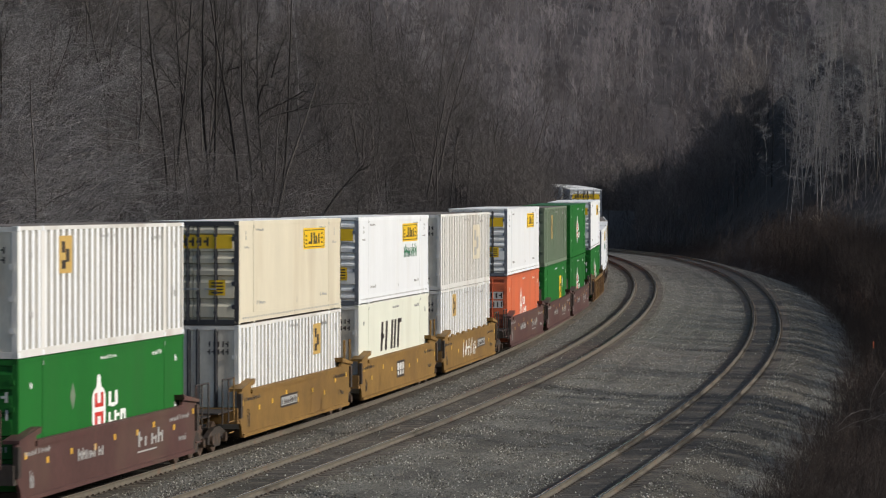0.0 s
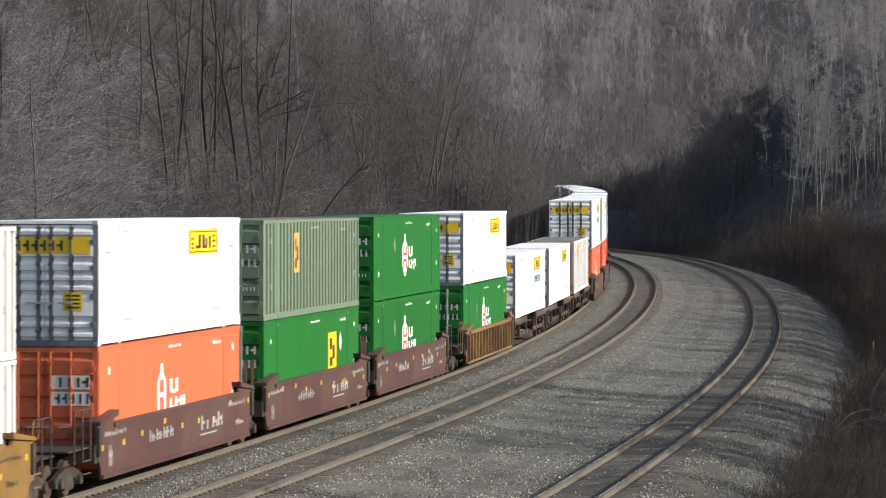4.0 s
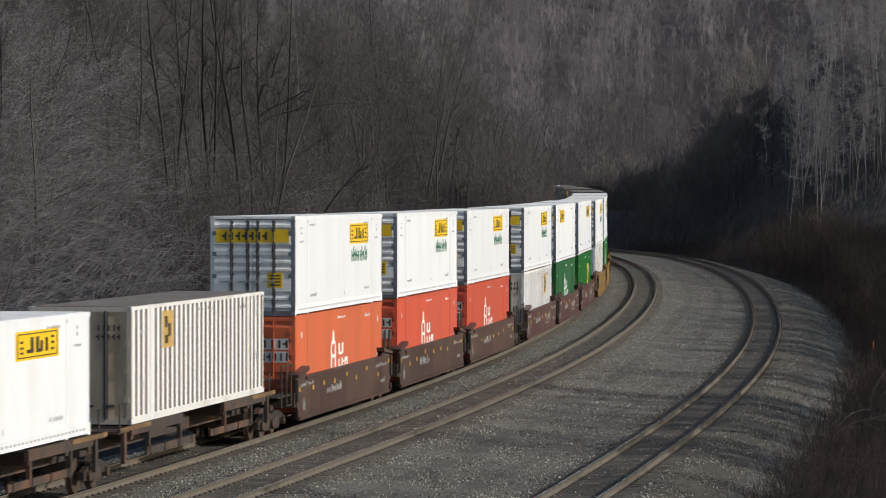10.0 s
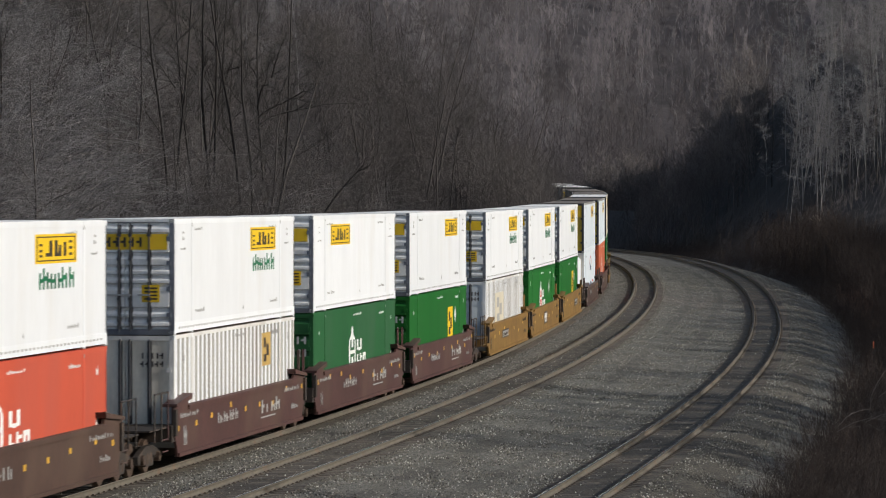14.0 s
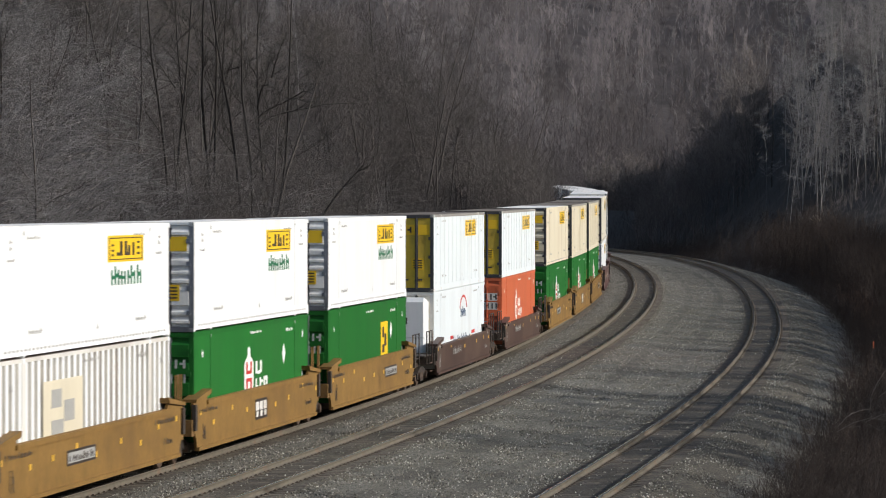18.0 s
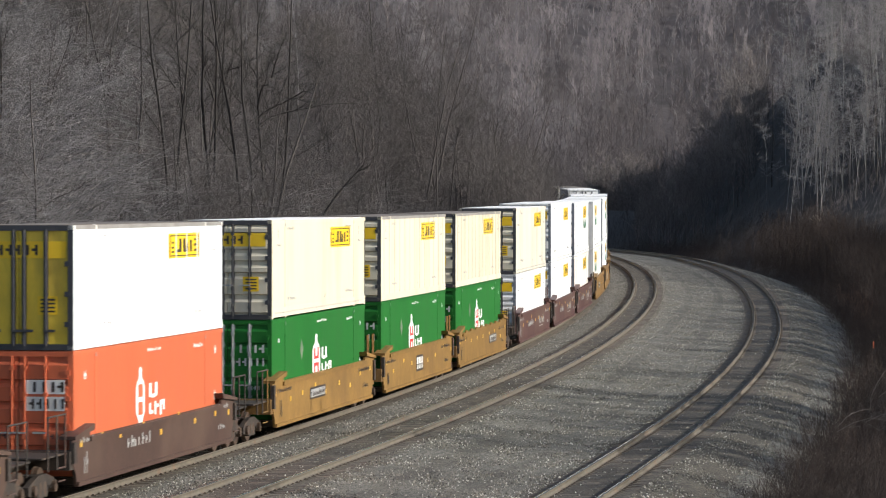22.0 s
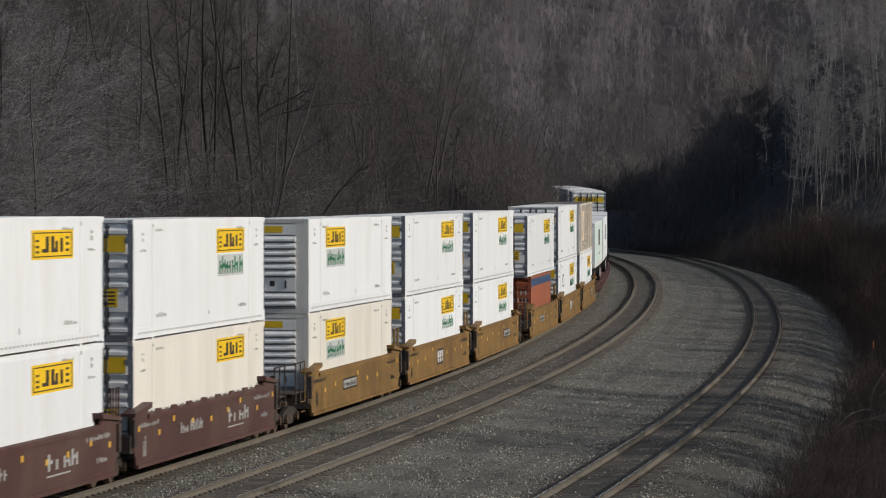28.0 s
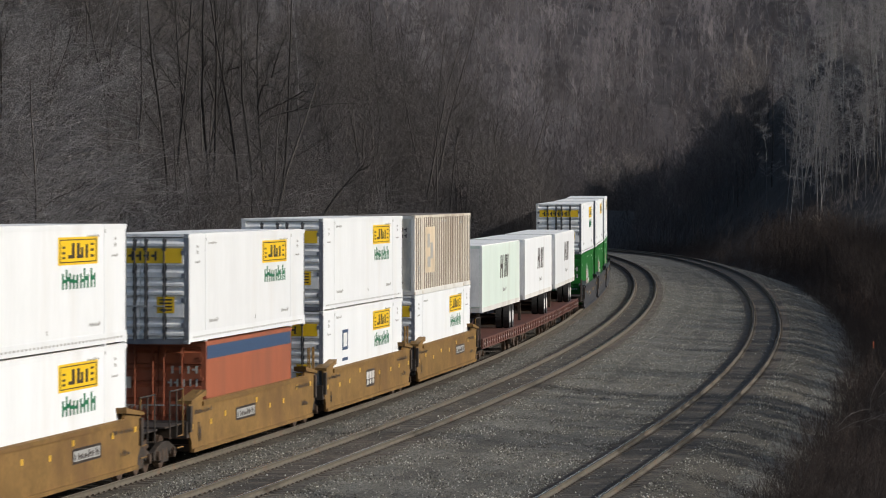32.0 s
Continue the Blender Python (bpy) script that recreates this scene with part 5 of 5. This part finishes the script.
for n, (front, car, place, lower, upper) in enumerate(UNITS):
    mid = front + CL / 2
    first, last = "a" in place, "c" in place
    if car == "spine":
        ob = take(("spine", first, last), lambda: spine_car(first, last), "dusty brown spine car unit carrying one container", "railway car", "cars of the train")
        floor = 1.42
    elif car == "flat":
        ob = take("flat", flat_car, "red-brown flat car with small white marks on its side", "railway car", "cars of the train")
        tr = take(("trailer", n == 34), lambda: trailer("mint" if n == 34 else "white"), "white road trailer riding on a flat car", "trailer", "trailers on flat cars")
        MOVING.append((tr, mid, 1.1, 0.0))
        floor = 1.1
    else:
        opts, label = CARS[car]
        key = (car, first, last)
        ob = take(key, lambda: well_car(first=first, last=last, seed=n, **opts), label, "railway car", "cars of the train")
        floor = FLOOR
    MOVING.append((ob, mid, 0.0, 0.0))
    z = floor
    for kind in (lower, upper):
        if kind is None:
            continue
        label = KINDS[kind][1]
        height = 2.59 if kind == "forty" else 2.99 if kind is upper and car.startswith("brown") and car != "brown_low" and kind.startswith(("white", "dusty")) else CH
        ob = take(("box", kind, height), lambda: build_box(kind, n, height), label, "container", "containers on the train")
        MOVING.append((ob, mid, z, 0.0))
        z += height + 0.018


# ---- woods ----
def tree_segments(seed, height=14.0, radius=0.16, stems=1, levels=4, spread=0.55, bare=0.3, dense=1.0, up=0.25, reach=1.0, joints=(5, 4, 3, 2), crook=0.07, fan=0.16, boughs=(), tilt=None):
    """Limbs of a leafless tree: rows of start, end, two radii and level."""
    r = random.Random(seed)
    out = []

    def grow(p, way, length, rad, level, sag=0.0):
        k = joints[min(level, 3)]
        step = length / k
        q, w = p.copy(), way.copy()
        for i in range(k):
            bend = crook if level == 0 else 0.22
            w = (w + Vector((r.gauss(0, bend), r.gauss(0, bend), r.gauss(0, bend * 0.6) + (-sag if sag else up * 0.25 if level else 0.03)))).normalized()
            n = q + w * step
            a, b = rad * (1 - 0.78 * i / k), rad * (1 - 0.78 * (i + 1) / k)
            out.append((q.copy(), n.copy(), a, b, level))
            if level < levels and (level > 0 or i / k >= bare - 0.25):
                count = max(1, round(dense * (3, 4, 4, 4)[min(level, 3)] * (0.75 + 0.5 * r.random())))
                for _ in range(count):
                    f = r.random()
                    if level == 0 and (i + f) / k < bare:
                        continue
                    side = Vector((r.gauss(0, 1), r.gauss(0, 1), r.gauss(0, 0.35)))
                    side = (side - side.dot(w) * w).normalized()
                    v = (w * (1 - spread) + side * spread + Vector((0, 0, up * r.random()))).normalized()
                    grow(q.lerp(n, f), v, length * r.uniform(0.32, 0.52) * (reach if level == 0 else 1) * (1 - 0.35 * (i + f) / k), max(0.006, rad * (1 - 0.7 * i / k) * r.uniform(0.34, 0.5)), level + 1)
            q = n

    for z, turn, length, lift, rad, sag in boughs:      # large limbs: height, direction, length, steepness, radius, how they arch over
        grow(Vector((0, 0, z)), Vector((math.cos(radians(turn)), math.sin(radians(turn)), lift)).normalized(), length, rad, 1, sag)
    if tilt:
        grow(Vector((0, 0, -0.3)), Vector(tilt).normalized(), height, radius, 0, 0.10)
        return out
    for s in range(stems):
        a = r.uniform(0, 6.28)
        lean = 0.05 if stems == 1 else fan
        grow(Vector((0.25 * s * math.cos(a), 0.25 * s * math.sin(a), -0.3)), Vector((lean * math.cos(a), lean * math.sin(a), 1)).normalized(),
             height * r.uniform(0.85, 1.0), radius * r.uniform(0.75, 1.0), 0)
    return out


def tubes(p0, p1, r0, r1, sides):
    """Thin tapered prisms from p0 to p1."""
    w = p1 - p0
    w = w / np.maximum(np.linalg.norm(w, axis=1, keepdims=True), 1e-6)
    helper = np.where(np.abs(w[:, 2:3]) < 0.9, np.array([[0, 0, 1.0]]), np.array([[1.0, 0, 0]]))
    u = np.cross(w, helper)
    u /= np.linalg.norm(u, axis=1, keepdims=True)
    v = np.cross(w, u)
    a = np.arange(sides) * 2 * np.pi / sides
    ring = u[:, None] * np.cos(a)[None, :, None] + v[:, None] * np.sin(a)[None, :, None]
    verts = np.concatenate([p0[:, None] + ring * r0[:, None, None], p1[:, None] + ring * r1[:, None, None]], 1)
    k = np.arange(sides)
    f = np.stack([k, (k + 1) % sides, (k + 1) % sides + sides, k + sides], -1)
    faces = f[None] + (np.arange(len(p0)) * 2 * sides)[:, None, None]
    return verts.reshape(-1, 3), faces.reshape(-1, 4)


def limbs(segs, pick, thicken=1.0):
    rows = [g for g in segs if pick(g[4])]
    return (np.array([g[0] for g in rows]), np.array([g[1] for g in rows]), np.array([g[2] for g in rows]) * thicken, np.array([g[3] for g in rows]) * thicken)


def tree(seed, label, bark="bark", twig="twig", thicken=1.0, **shape):
    thing = tagged(new("tree"), label, "tree", "bare trees")
    segs = tree_segments(seed, **shape)
    v, f = tubes(*limbs(segs, lambda l: l == 0), 7)
    t = mesh_object("trunk", v, f, [bark])
    t.parent = thing
    v, f = tubes(*limbs(segs, lambda l: l == 1), 3)
    v2, f2 = tubes(*limbs(segs, lambda l: l > 1, thicken), 3)
    c = mesh_object("crown", np.concatenate([v, v2]), np.concatenate([f, f2 + len(v)]), [bark, twig], [0] * len(f) + [1] * len(f2))
    c.parent = thing
    return thing


def stand(proto, x, y, turn, size=1.0, sink=0.25):
    z = float(ground_height(np.array([x]), np.array([y]))[0][0]) - sink
    ob = copy_thing(proto, Matrix())
    ob.matrix_basis = Matrix.Translation((x, y, z)) @ pose(0, 0, 0, 0, 0, turn) @ Matrix.Diagonal((size, size, size, 1))
    return ob


wood = random.Random(31)
TALL = [tree(100 + i, "leafless grey-brown hardwood tree on the hillside", height=14, radius=0.10, stems=1 + i % 2, levels=3, bare=0.22, dense=0.78, thicken=1.15) for i in range(4)]
BUSHY = [tree(200 + i, "low spreading leafless tree with dense grey twigs", height=8, radius=0.06, stems=3, levels=3, bare=0.08, dense=0.62, spread=0.62, up=0.3, twig="twig", thicken=1.2) for i in range(4)]
PALE = [tree(300 + i, "slender pale-barked bare tree", bark="birch", twig="pale_twig", height=15, radius=0.062, crook=0.055, fan=0.09, stems=1 + i % 2, levels=3, bare=0.22, dense=0.8, spread=0.68, up=0.12, reach=0.46, thicken=1.2) for i in range(4)]
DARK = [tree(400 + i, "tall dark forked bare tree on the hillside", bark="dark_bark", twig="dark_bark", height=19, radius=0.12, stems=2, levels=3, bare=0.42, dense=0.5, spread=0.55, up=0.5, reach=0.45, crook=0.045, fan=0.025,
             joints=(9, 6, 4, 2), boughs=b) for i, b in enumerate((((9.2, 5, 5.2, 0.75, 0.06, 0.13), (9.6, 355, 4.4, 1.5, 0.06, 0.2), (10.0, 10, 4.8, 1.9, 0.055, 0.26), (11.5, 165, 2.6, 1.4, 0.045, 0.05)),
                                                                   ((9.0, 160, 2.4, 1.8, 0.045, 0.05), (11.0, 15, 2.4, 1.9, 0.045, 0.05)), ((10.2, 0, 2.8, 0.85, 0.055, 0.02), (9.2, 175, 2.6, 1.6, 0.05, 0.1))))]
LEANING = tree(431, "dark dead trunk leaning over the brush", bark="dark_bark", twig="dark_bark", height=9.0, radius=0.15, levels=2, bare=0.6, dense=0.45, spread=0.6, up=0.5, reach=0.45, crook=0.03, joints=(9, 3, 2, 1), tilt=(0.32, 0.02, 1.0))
for k, p in enumerate(TALL + BUSHY + PALE):   # the first of each kind stands in the woods too
    q = on_line(120 + 14 * k, -24 - (k % 5) * 4)
    p.matrix_basis = Matrix.Translation((q.x, q.y, float(ground_height(np.array([q.x]), np.array([q.y]))[0][0]) - 0.25))

# the hillside inside the curve
for i in range(105):
    s, d = 20 + 310 * wood.random(), -10.5 - 38 * wood.random() ** 1.3
    p = on_line(s, d)
    stand(wood.choice(BUSHY + BUSHY + TALL[:1] if i % 3 else TALL), p.x, p.y, wood.uniform(0, 360), wood.uniform(0.65, 1.05))
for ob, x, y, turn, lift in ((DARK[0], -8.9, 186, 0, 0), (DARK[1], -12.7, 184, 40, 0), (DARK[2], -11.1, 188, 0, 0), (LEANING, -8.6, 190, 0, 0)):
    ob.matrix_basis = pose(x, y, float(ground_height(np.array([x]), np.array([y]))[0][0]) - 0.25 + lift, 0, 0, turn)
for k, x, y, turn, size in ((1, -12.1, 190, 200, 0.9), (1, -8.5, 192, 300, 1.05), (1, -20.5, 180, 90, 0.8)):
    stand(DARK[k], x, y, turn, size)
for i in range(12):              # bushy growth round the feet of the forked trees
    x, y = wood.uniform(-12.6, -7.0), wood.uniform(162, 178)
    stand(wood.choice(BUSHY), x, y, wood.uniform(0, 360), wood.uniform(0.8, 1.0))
for i in range(34):              # tall woods where the inside of the curve closes the view
    p = on_line(185 + 105 * wood.random(), -6.5 - 11 * wood.random())
    stand(wood.choice(TALL), p.x, p.y, wood.uniform(0, 360), wood.uniform(0.85, 1.35))
# the bank across the line, past the open stretch
for i in range(64):
    y = 375 + 130 * wood.random()
    x = y * (0.083 + (0.040 if i % 6 else 0.078) * wood.random())
    stand(wood.choice(PALE + PALE + TALL[:1]), x, y, wood.uniform(0, 360), wood.uniform(0.75, 1.15))


for i in range(16):
    y = 372 + 45 * wood.random()
    stand(wood.choice(PALE), y * (0.094 + 0.024 * wood.random()), y, wood.uniform(0, 360), wood.uniform(0.6, 1.0))


def thicket(name, label, mat, count, area, height, width, seed, lean=0.35, forks=3):
    """Brushwood: upright rods, each with a few side shoots, as one mesh."""
    g = np.random.default_rng(seed)
    s, d = area(g, count)
    x, y, _ = on_lines(s, d, 0.0).T
    z, _, _ = ground_height(x, y)
    h = g.uniform(*height, count)
    p0 = np.stack([x, y, z - 0.1], -1)
    way = np.stack([g.normal(0.5 * lean, lean, count), g.normal(0, lean, count), np.ones(count)], -1)
    way /= np.linalg.norm(way, axis=1, keepdims=True)
    p1 = p0 + way * h[:, None]
    A, B, R0, R1 = [p0], [p1], [h * width], [h * width * 0.3]
    for k in range(forks):
        f = g.uniform(0.25, 0.9, count)[:, None]
        a = p0 + (p1 - p0) * f
        w2 = way + g.normal(0, 0.55, (count, 3))
        w2 /= np.linalg.norm(w2, axis=1, keepdims=True)
        b = a + w2 * (h * g.uniform(0.25, 0.5, count))[:, None]
        A.append(a), B.append(b), R0.append(h * width * 0.5), R1.append(h * width * 0.2)
        w3 = w2 + g.normal(0, 0.5, (count, 3))
        c = a + (b - a) * 0.5
        A.append(c), B.append(c + w3 * (h * 0.2)[:, None]), R0.append(h * width * 0.35), R1.append(h * width * 0.15)
    v, f = tubes(*(np.concatenate(q) for q in (A, B, R0, R1)), 3)
    return tagged(mesh_object(name, v, f, [mat]), label, "brush", kind="stuff")


def arching(name, label, mat, count, area, length, radius, seed):
    """Long thin shoots that rise and bow over downhill, each of five pieces with side twigs, as one mesh."""
    g = np.random.default_rng(seed)
    s, d = area(g, count)
    x, y, _ = on_lines(s, d, 0.0).T
    z, _, _ = ground_height(x, y)
    p = np.stack([x, y, z + g.uniform(-0.1, 2.2, count)], -1)
    L = g.uniform(*length, count)
    w = np.stack([g.normal(0.75, 0.38, count), g.normal(0, 0.4, count), g.uniform(0.5, 1.4, count)], -1)
    sag = np.stack([g.normal(0.12, 0.14, count), g.normal(0, 0.1, count), -g.uniform(0.05, 0.42, count)], -1)
    A, B, R0, R1 = [], [], [], []
    for k in range(5):
        w = w / np.linalg.norm(w, axis=1, keepdims=True)
        q = p + w * (L / 5)[:, None]
        r0, r1 = radius * (1 - 0.11 * k) * np.ones(count), radius * (1 - 0.11 * (k + 1)) * np.ones(count)
        A.append(p), B.append(q), R0.append(r0), R1.append(r1)
        side = w + g.normal(0, 0.6, (count, 3))
        A.append((p + q) / 2), B.append((p + q) / 2 + side * (L * g.uniform(0.08, 0.22, count))[:, None]), R0.append(r0 * 0.75), R1.append(r0 * 0.45)
        p, w = q, w + sag + g.normal(0, 0.12, (count, 3))
    v, f = tubes(*(np.concatenate(q) for q in (A, B, R0, R1)), 3)
    return tagged(mesh_object(name, v, f, [mat]), label, "brush", kind="stuff")


arching("arching_shoots", "arching shoots over the near hillside, coloured as sunlit", "arching_twig", 2400, lambda g, n: (g.uniform(18, 88, n), -8.5 - 26 * g.random(n)), (2.5, 7.0), 0.020, 21)
arching("upper_shoots", "shoots high on the hillside, coloured as sunlit", "arching_twig", 1900, lambda g, n: (lambda s: (s, -13 - 0.12 * s - 15 * g.random(n)))(g.uniform(60, 245, n)), (3.0, 7.5), 0.026, 23)
arching("hillside_twigs", "fine grey twigs tangled over the hillside", "tangle", 6500, lambda g, n: (g.uniform(60, 330, n), -8.5 - 44 * g.random(n) ** 1.1), (2.0, 6.0), 0.016, 22)
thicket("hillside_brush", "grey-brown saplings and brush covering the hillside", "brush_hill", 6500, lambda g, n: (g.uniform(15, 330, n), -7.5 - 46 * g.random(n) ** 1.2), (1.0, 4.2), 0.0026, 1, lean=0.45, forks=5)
thicket("bank_brush", "red-brown brush along the foot of the bank", "brush", 26000, lambda g, n: (-12 + 342 * g.random(n) ** 1.3, 16.1 + 11 * g.random(n) ** 1.4), (0.6, 2.2), 0.0042, 2, lean=0.5)
thicket("bank_saplings", "dense saplings along the top of the bank", "brush", 7000, lambda g, n: (g.uniform(70, 262, n), 18.4 + 6 * g.random(n)), (1.8, 4.0), 0.0045, 9, lean=0.3, forks=4)
thicket("red_shrubs", "reddish shrubs at the edge of the ballast, coloured as sunlit", "red_twig", 700, lambda g, n: (g.uniform(118, 165, n), 17.3 + 4 * g.random(n)), (0.8, 2.2), 0.004, 14, lean=0.4, forks=5)
arching("bank_shoots", "pale bare shoots leaning out of the bank brush", "slope_twig", 90, lambda g, n: (g.uniform(4, 60, n), 17.8 + 4 * g.random(n)), (1.2, 2.6), 0.012, 15)
thicket("shaded_brush", "brush under the trees past the curve", "brush_grey", 3500, lambda g, n: (g.uniform(270, 440, n), 16.5 + 45 * g.random(n)), (1.0, 4.5), 0.004, 3)
thicket("slope_brush", "low brush on the slope of the wooded bank", "slope_twig", 6000, lambda g, n: (g.uniform(205, 292, n), 19 + 36 * g.random(n)), (0.4, 1.9), 0.006, 8, lean=0.4)
thicket("curve_brush", "tall saplings crowding the inside of the curve", "brush_grey", 7000, lambda g, n: (g.uniform(235, 460, n), -5.4 - 13 * g.random(n)), (3.5, 8.0), 0.003, 4, lean=0.15)
thicket("cutting_brush", "saplings on the lip of the cutting", "brush_grey", 4500, lambda g, n: (g.uniform(175, 330, n), -3.3 - 5 * g.random(n)), (7.5, 10.0), 0.0025, 6, lean=0.06)

# ---- woods that nobody could count: each one mesh ----
def grove(name, label, places, protos, mat, seed):
    g = np.random.default_rng(seed)
    fv, ff, count = [], [], 0
    for x, y, z, k in places:
        v, f = protos[int(g.integers(len(protos)))]
        a = g.uniform(0, 6.28)
        c, s = math.cos(a) * k, math.sin(a) * k
        fv.append(v @ np.array([[c, s, 0], [-s, c, 0], [0, 0, k]]) + np.array([x, y, z - 0.2]))
        ff.append(f + count)
        count += len(v)
    return tagged(mesh_object(name, np.concatenate(fv), np.concatenate(ff), [mat]), label, "woods", kind="stuff")


def simple_trees(seed, thin, **shape):
    out = []
    for i in range(6):
        p0, p1, r0, r1 = limbs(tree_segments(seed + i, stems=1, **shape), lambda l: True)
        out.append(tubes(p0, p1, np.maximum(r0, thin), np.maximum(r1, thin * 0.6), 3))
    return out


g = np.random.default_rng(77)
places = []                      # right of the open stretch, in clumps: their shade reaches as far as the middle track
while len(places) < 900:
    s, d0 = (g.uniform(-95, 262) if len(places) < 480 else g.uniform(85, 240)), 18.6 + 6 * g.random()
    for k in range(5):
        d = d0 + 4.5 * k + g.uniform(-1.5, 1.5)
        p = on_line(s - 0.1 * (d - d0) + g.normal(0, 0.5), d)
        if p.x > 0.119 * p.y + 1.5:
            z = float(ground_height(np.array([p.x]), np.array([p.y]))[0][0])
            places.append((p.x, p.y, z, (d - 3.6) * 0.40 * g.uniform(0.5, 1.0) / 18))
grove("bank_woods", "bare trees on the near bank beside the line", places, simple_trees(450, 0.12, height=18, radius=0.5, levels=1, bare=0.1, dense=1.8, spread=0.5, reach=0.6, joints=(5, 3, 1, 1)), "bark", 5)
x, y = 0.047 + 0.034 * g.random(150) ** 0.7, g.uniform(435, 560, 150)
x = x * y
z, _, d = ground_height(x, y)
grove("hollow_woods", "bare trees standing in the shade of the hollow", [(a, b, c, k) for a, b, c, k, q in zip(x, y, z, (0.40 + 13 * (x / y - 0.047)) * g.uniform(0.75, 1.2, 150), d) if q > 18],
      simple_trees(480, 0.03, height=14, radius=0.14, levels=2, bare=0.15, dense=0.75, spread=0.5, up=0.4), "slope_twig", 6)
gh = np.random.default_rng(61)
x, y = gh.uniform(0.037, 0.054, 110), gh.uniform(545, 612, 110)
x = x * y
z, _, _ = ground_height(x, y)
grove("hollow_scrub", "low bare scrub on the rise behind the hollow", list(zip(x, y, z, gh.uniform(0.35, 0.6, 110))),
      simple_trees(490, 0.03, height=14, radius=0.14, levels=2, bare=0.03, dense=1.1, spread=0.55, up=0.35), "slope_twig", 6)
n_far = 9000
y = 560 + 460 * g.random(n_far)
x = y * g.uniform(-0.15, 0.15, n_far)
z, _, d = ground_height(x, y)
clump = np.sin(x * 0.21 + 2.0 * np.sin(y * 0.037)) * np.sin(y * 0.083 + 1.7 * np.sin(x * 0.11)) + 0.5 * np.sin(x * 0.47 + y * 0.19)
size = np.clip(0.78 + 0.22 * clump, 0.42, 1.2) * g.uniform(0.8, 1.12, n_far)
# Random clumps, then the hollow's shade as darker colour for low and right trees.
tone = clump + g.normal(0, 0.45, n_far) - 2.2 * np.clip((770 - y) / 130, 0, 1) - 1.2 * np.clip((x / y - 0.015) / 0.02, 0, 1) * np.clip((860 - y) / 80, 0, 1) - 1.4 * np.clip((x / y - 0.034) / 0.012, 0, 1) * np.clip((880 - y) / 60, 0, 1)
for name, label, mat, lo, hi in (("far_woods", "bare grey woods on the far hillsides", "far_twig", -0.25, 9), ("far_dark_woods", "darker purplish bare woods in clumps, the hollow's shade in their colour", "far_dark_twig", -9, -0.25)):
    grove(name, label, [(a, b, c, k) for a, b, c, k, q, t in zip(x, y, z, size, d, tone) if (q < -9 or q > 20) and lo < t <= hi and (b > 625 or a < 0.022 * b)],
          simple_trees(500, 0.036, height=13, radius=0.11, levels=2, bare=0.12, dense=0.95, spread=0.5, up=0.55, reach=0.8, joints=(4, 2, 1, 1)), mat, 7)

# ---- small things on the bank ----
boulder = bmesh.new()
bmesh.ops.create_icosphere(boulder, subdivisions=2, radius=0.5)
for v in boulder.verts:
    v.co = Vector((v.co.x * 1.3, v.co.y, v.co.z * 0.75)) * (1 + 0.16 * math.sin(v.co.x * 9 + v.co.z * 7) + 0.1 * math.cos(v.co.y * 11))
ob = tagged(part("boulder", boulder, "rock"), "pale sandstone boulder on the wooded bank", "rock")
z = float(ground_height(np.array([35.8]), np.array([371.5]))[0][0])
ob.matrix_basis = pose(35.8, 371.5, z + 0.2, 10, 5, 30)
log = drum(bmesh.new(), (0, 0, 0), "x", 0.09, 1.1, 9)
drum(log, (0.5, 0.18, 0.12), "y", 0.035, 0.2, 6)
p = on_line(205, 16.4)
ob = tagged(part("fallen_log", log, "birch"), "bleached fallen log at the edge of the ballast", "log")
ob.matrix_basis = pose(p.x, p.y, p.z - 1.22, 0, 6, 12)
post = tagged(new("marker_post"), "thin marker post with a red reflector in the brush", "post")
part("post", drum(bmesh.new(), (0, 0, 0.8), "z", 0.03, 0.9, 8), "bark", post)
part("reflector", boxes((-0.025, 0.025, -0.05, -0.03, 1.40, 1.70)), "orange", post)
p = on_line(79, 17.4)
post.matrix_basis = pose(p.x, p.y, float(ground_height(np.array([p.x]), np.array([p.y]))[0][0]))


def motions():
    """The train rolls towards the camera at an even speed."""
    for ob, mid, z, _ in MOVING:
        rows = []
        for t in range(33):
            rows.append((float(t), car_pose(mid - SPEED * (t - 22.0)) @ pose(0, 0, z)))
        walk(ob, rows)


motions()
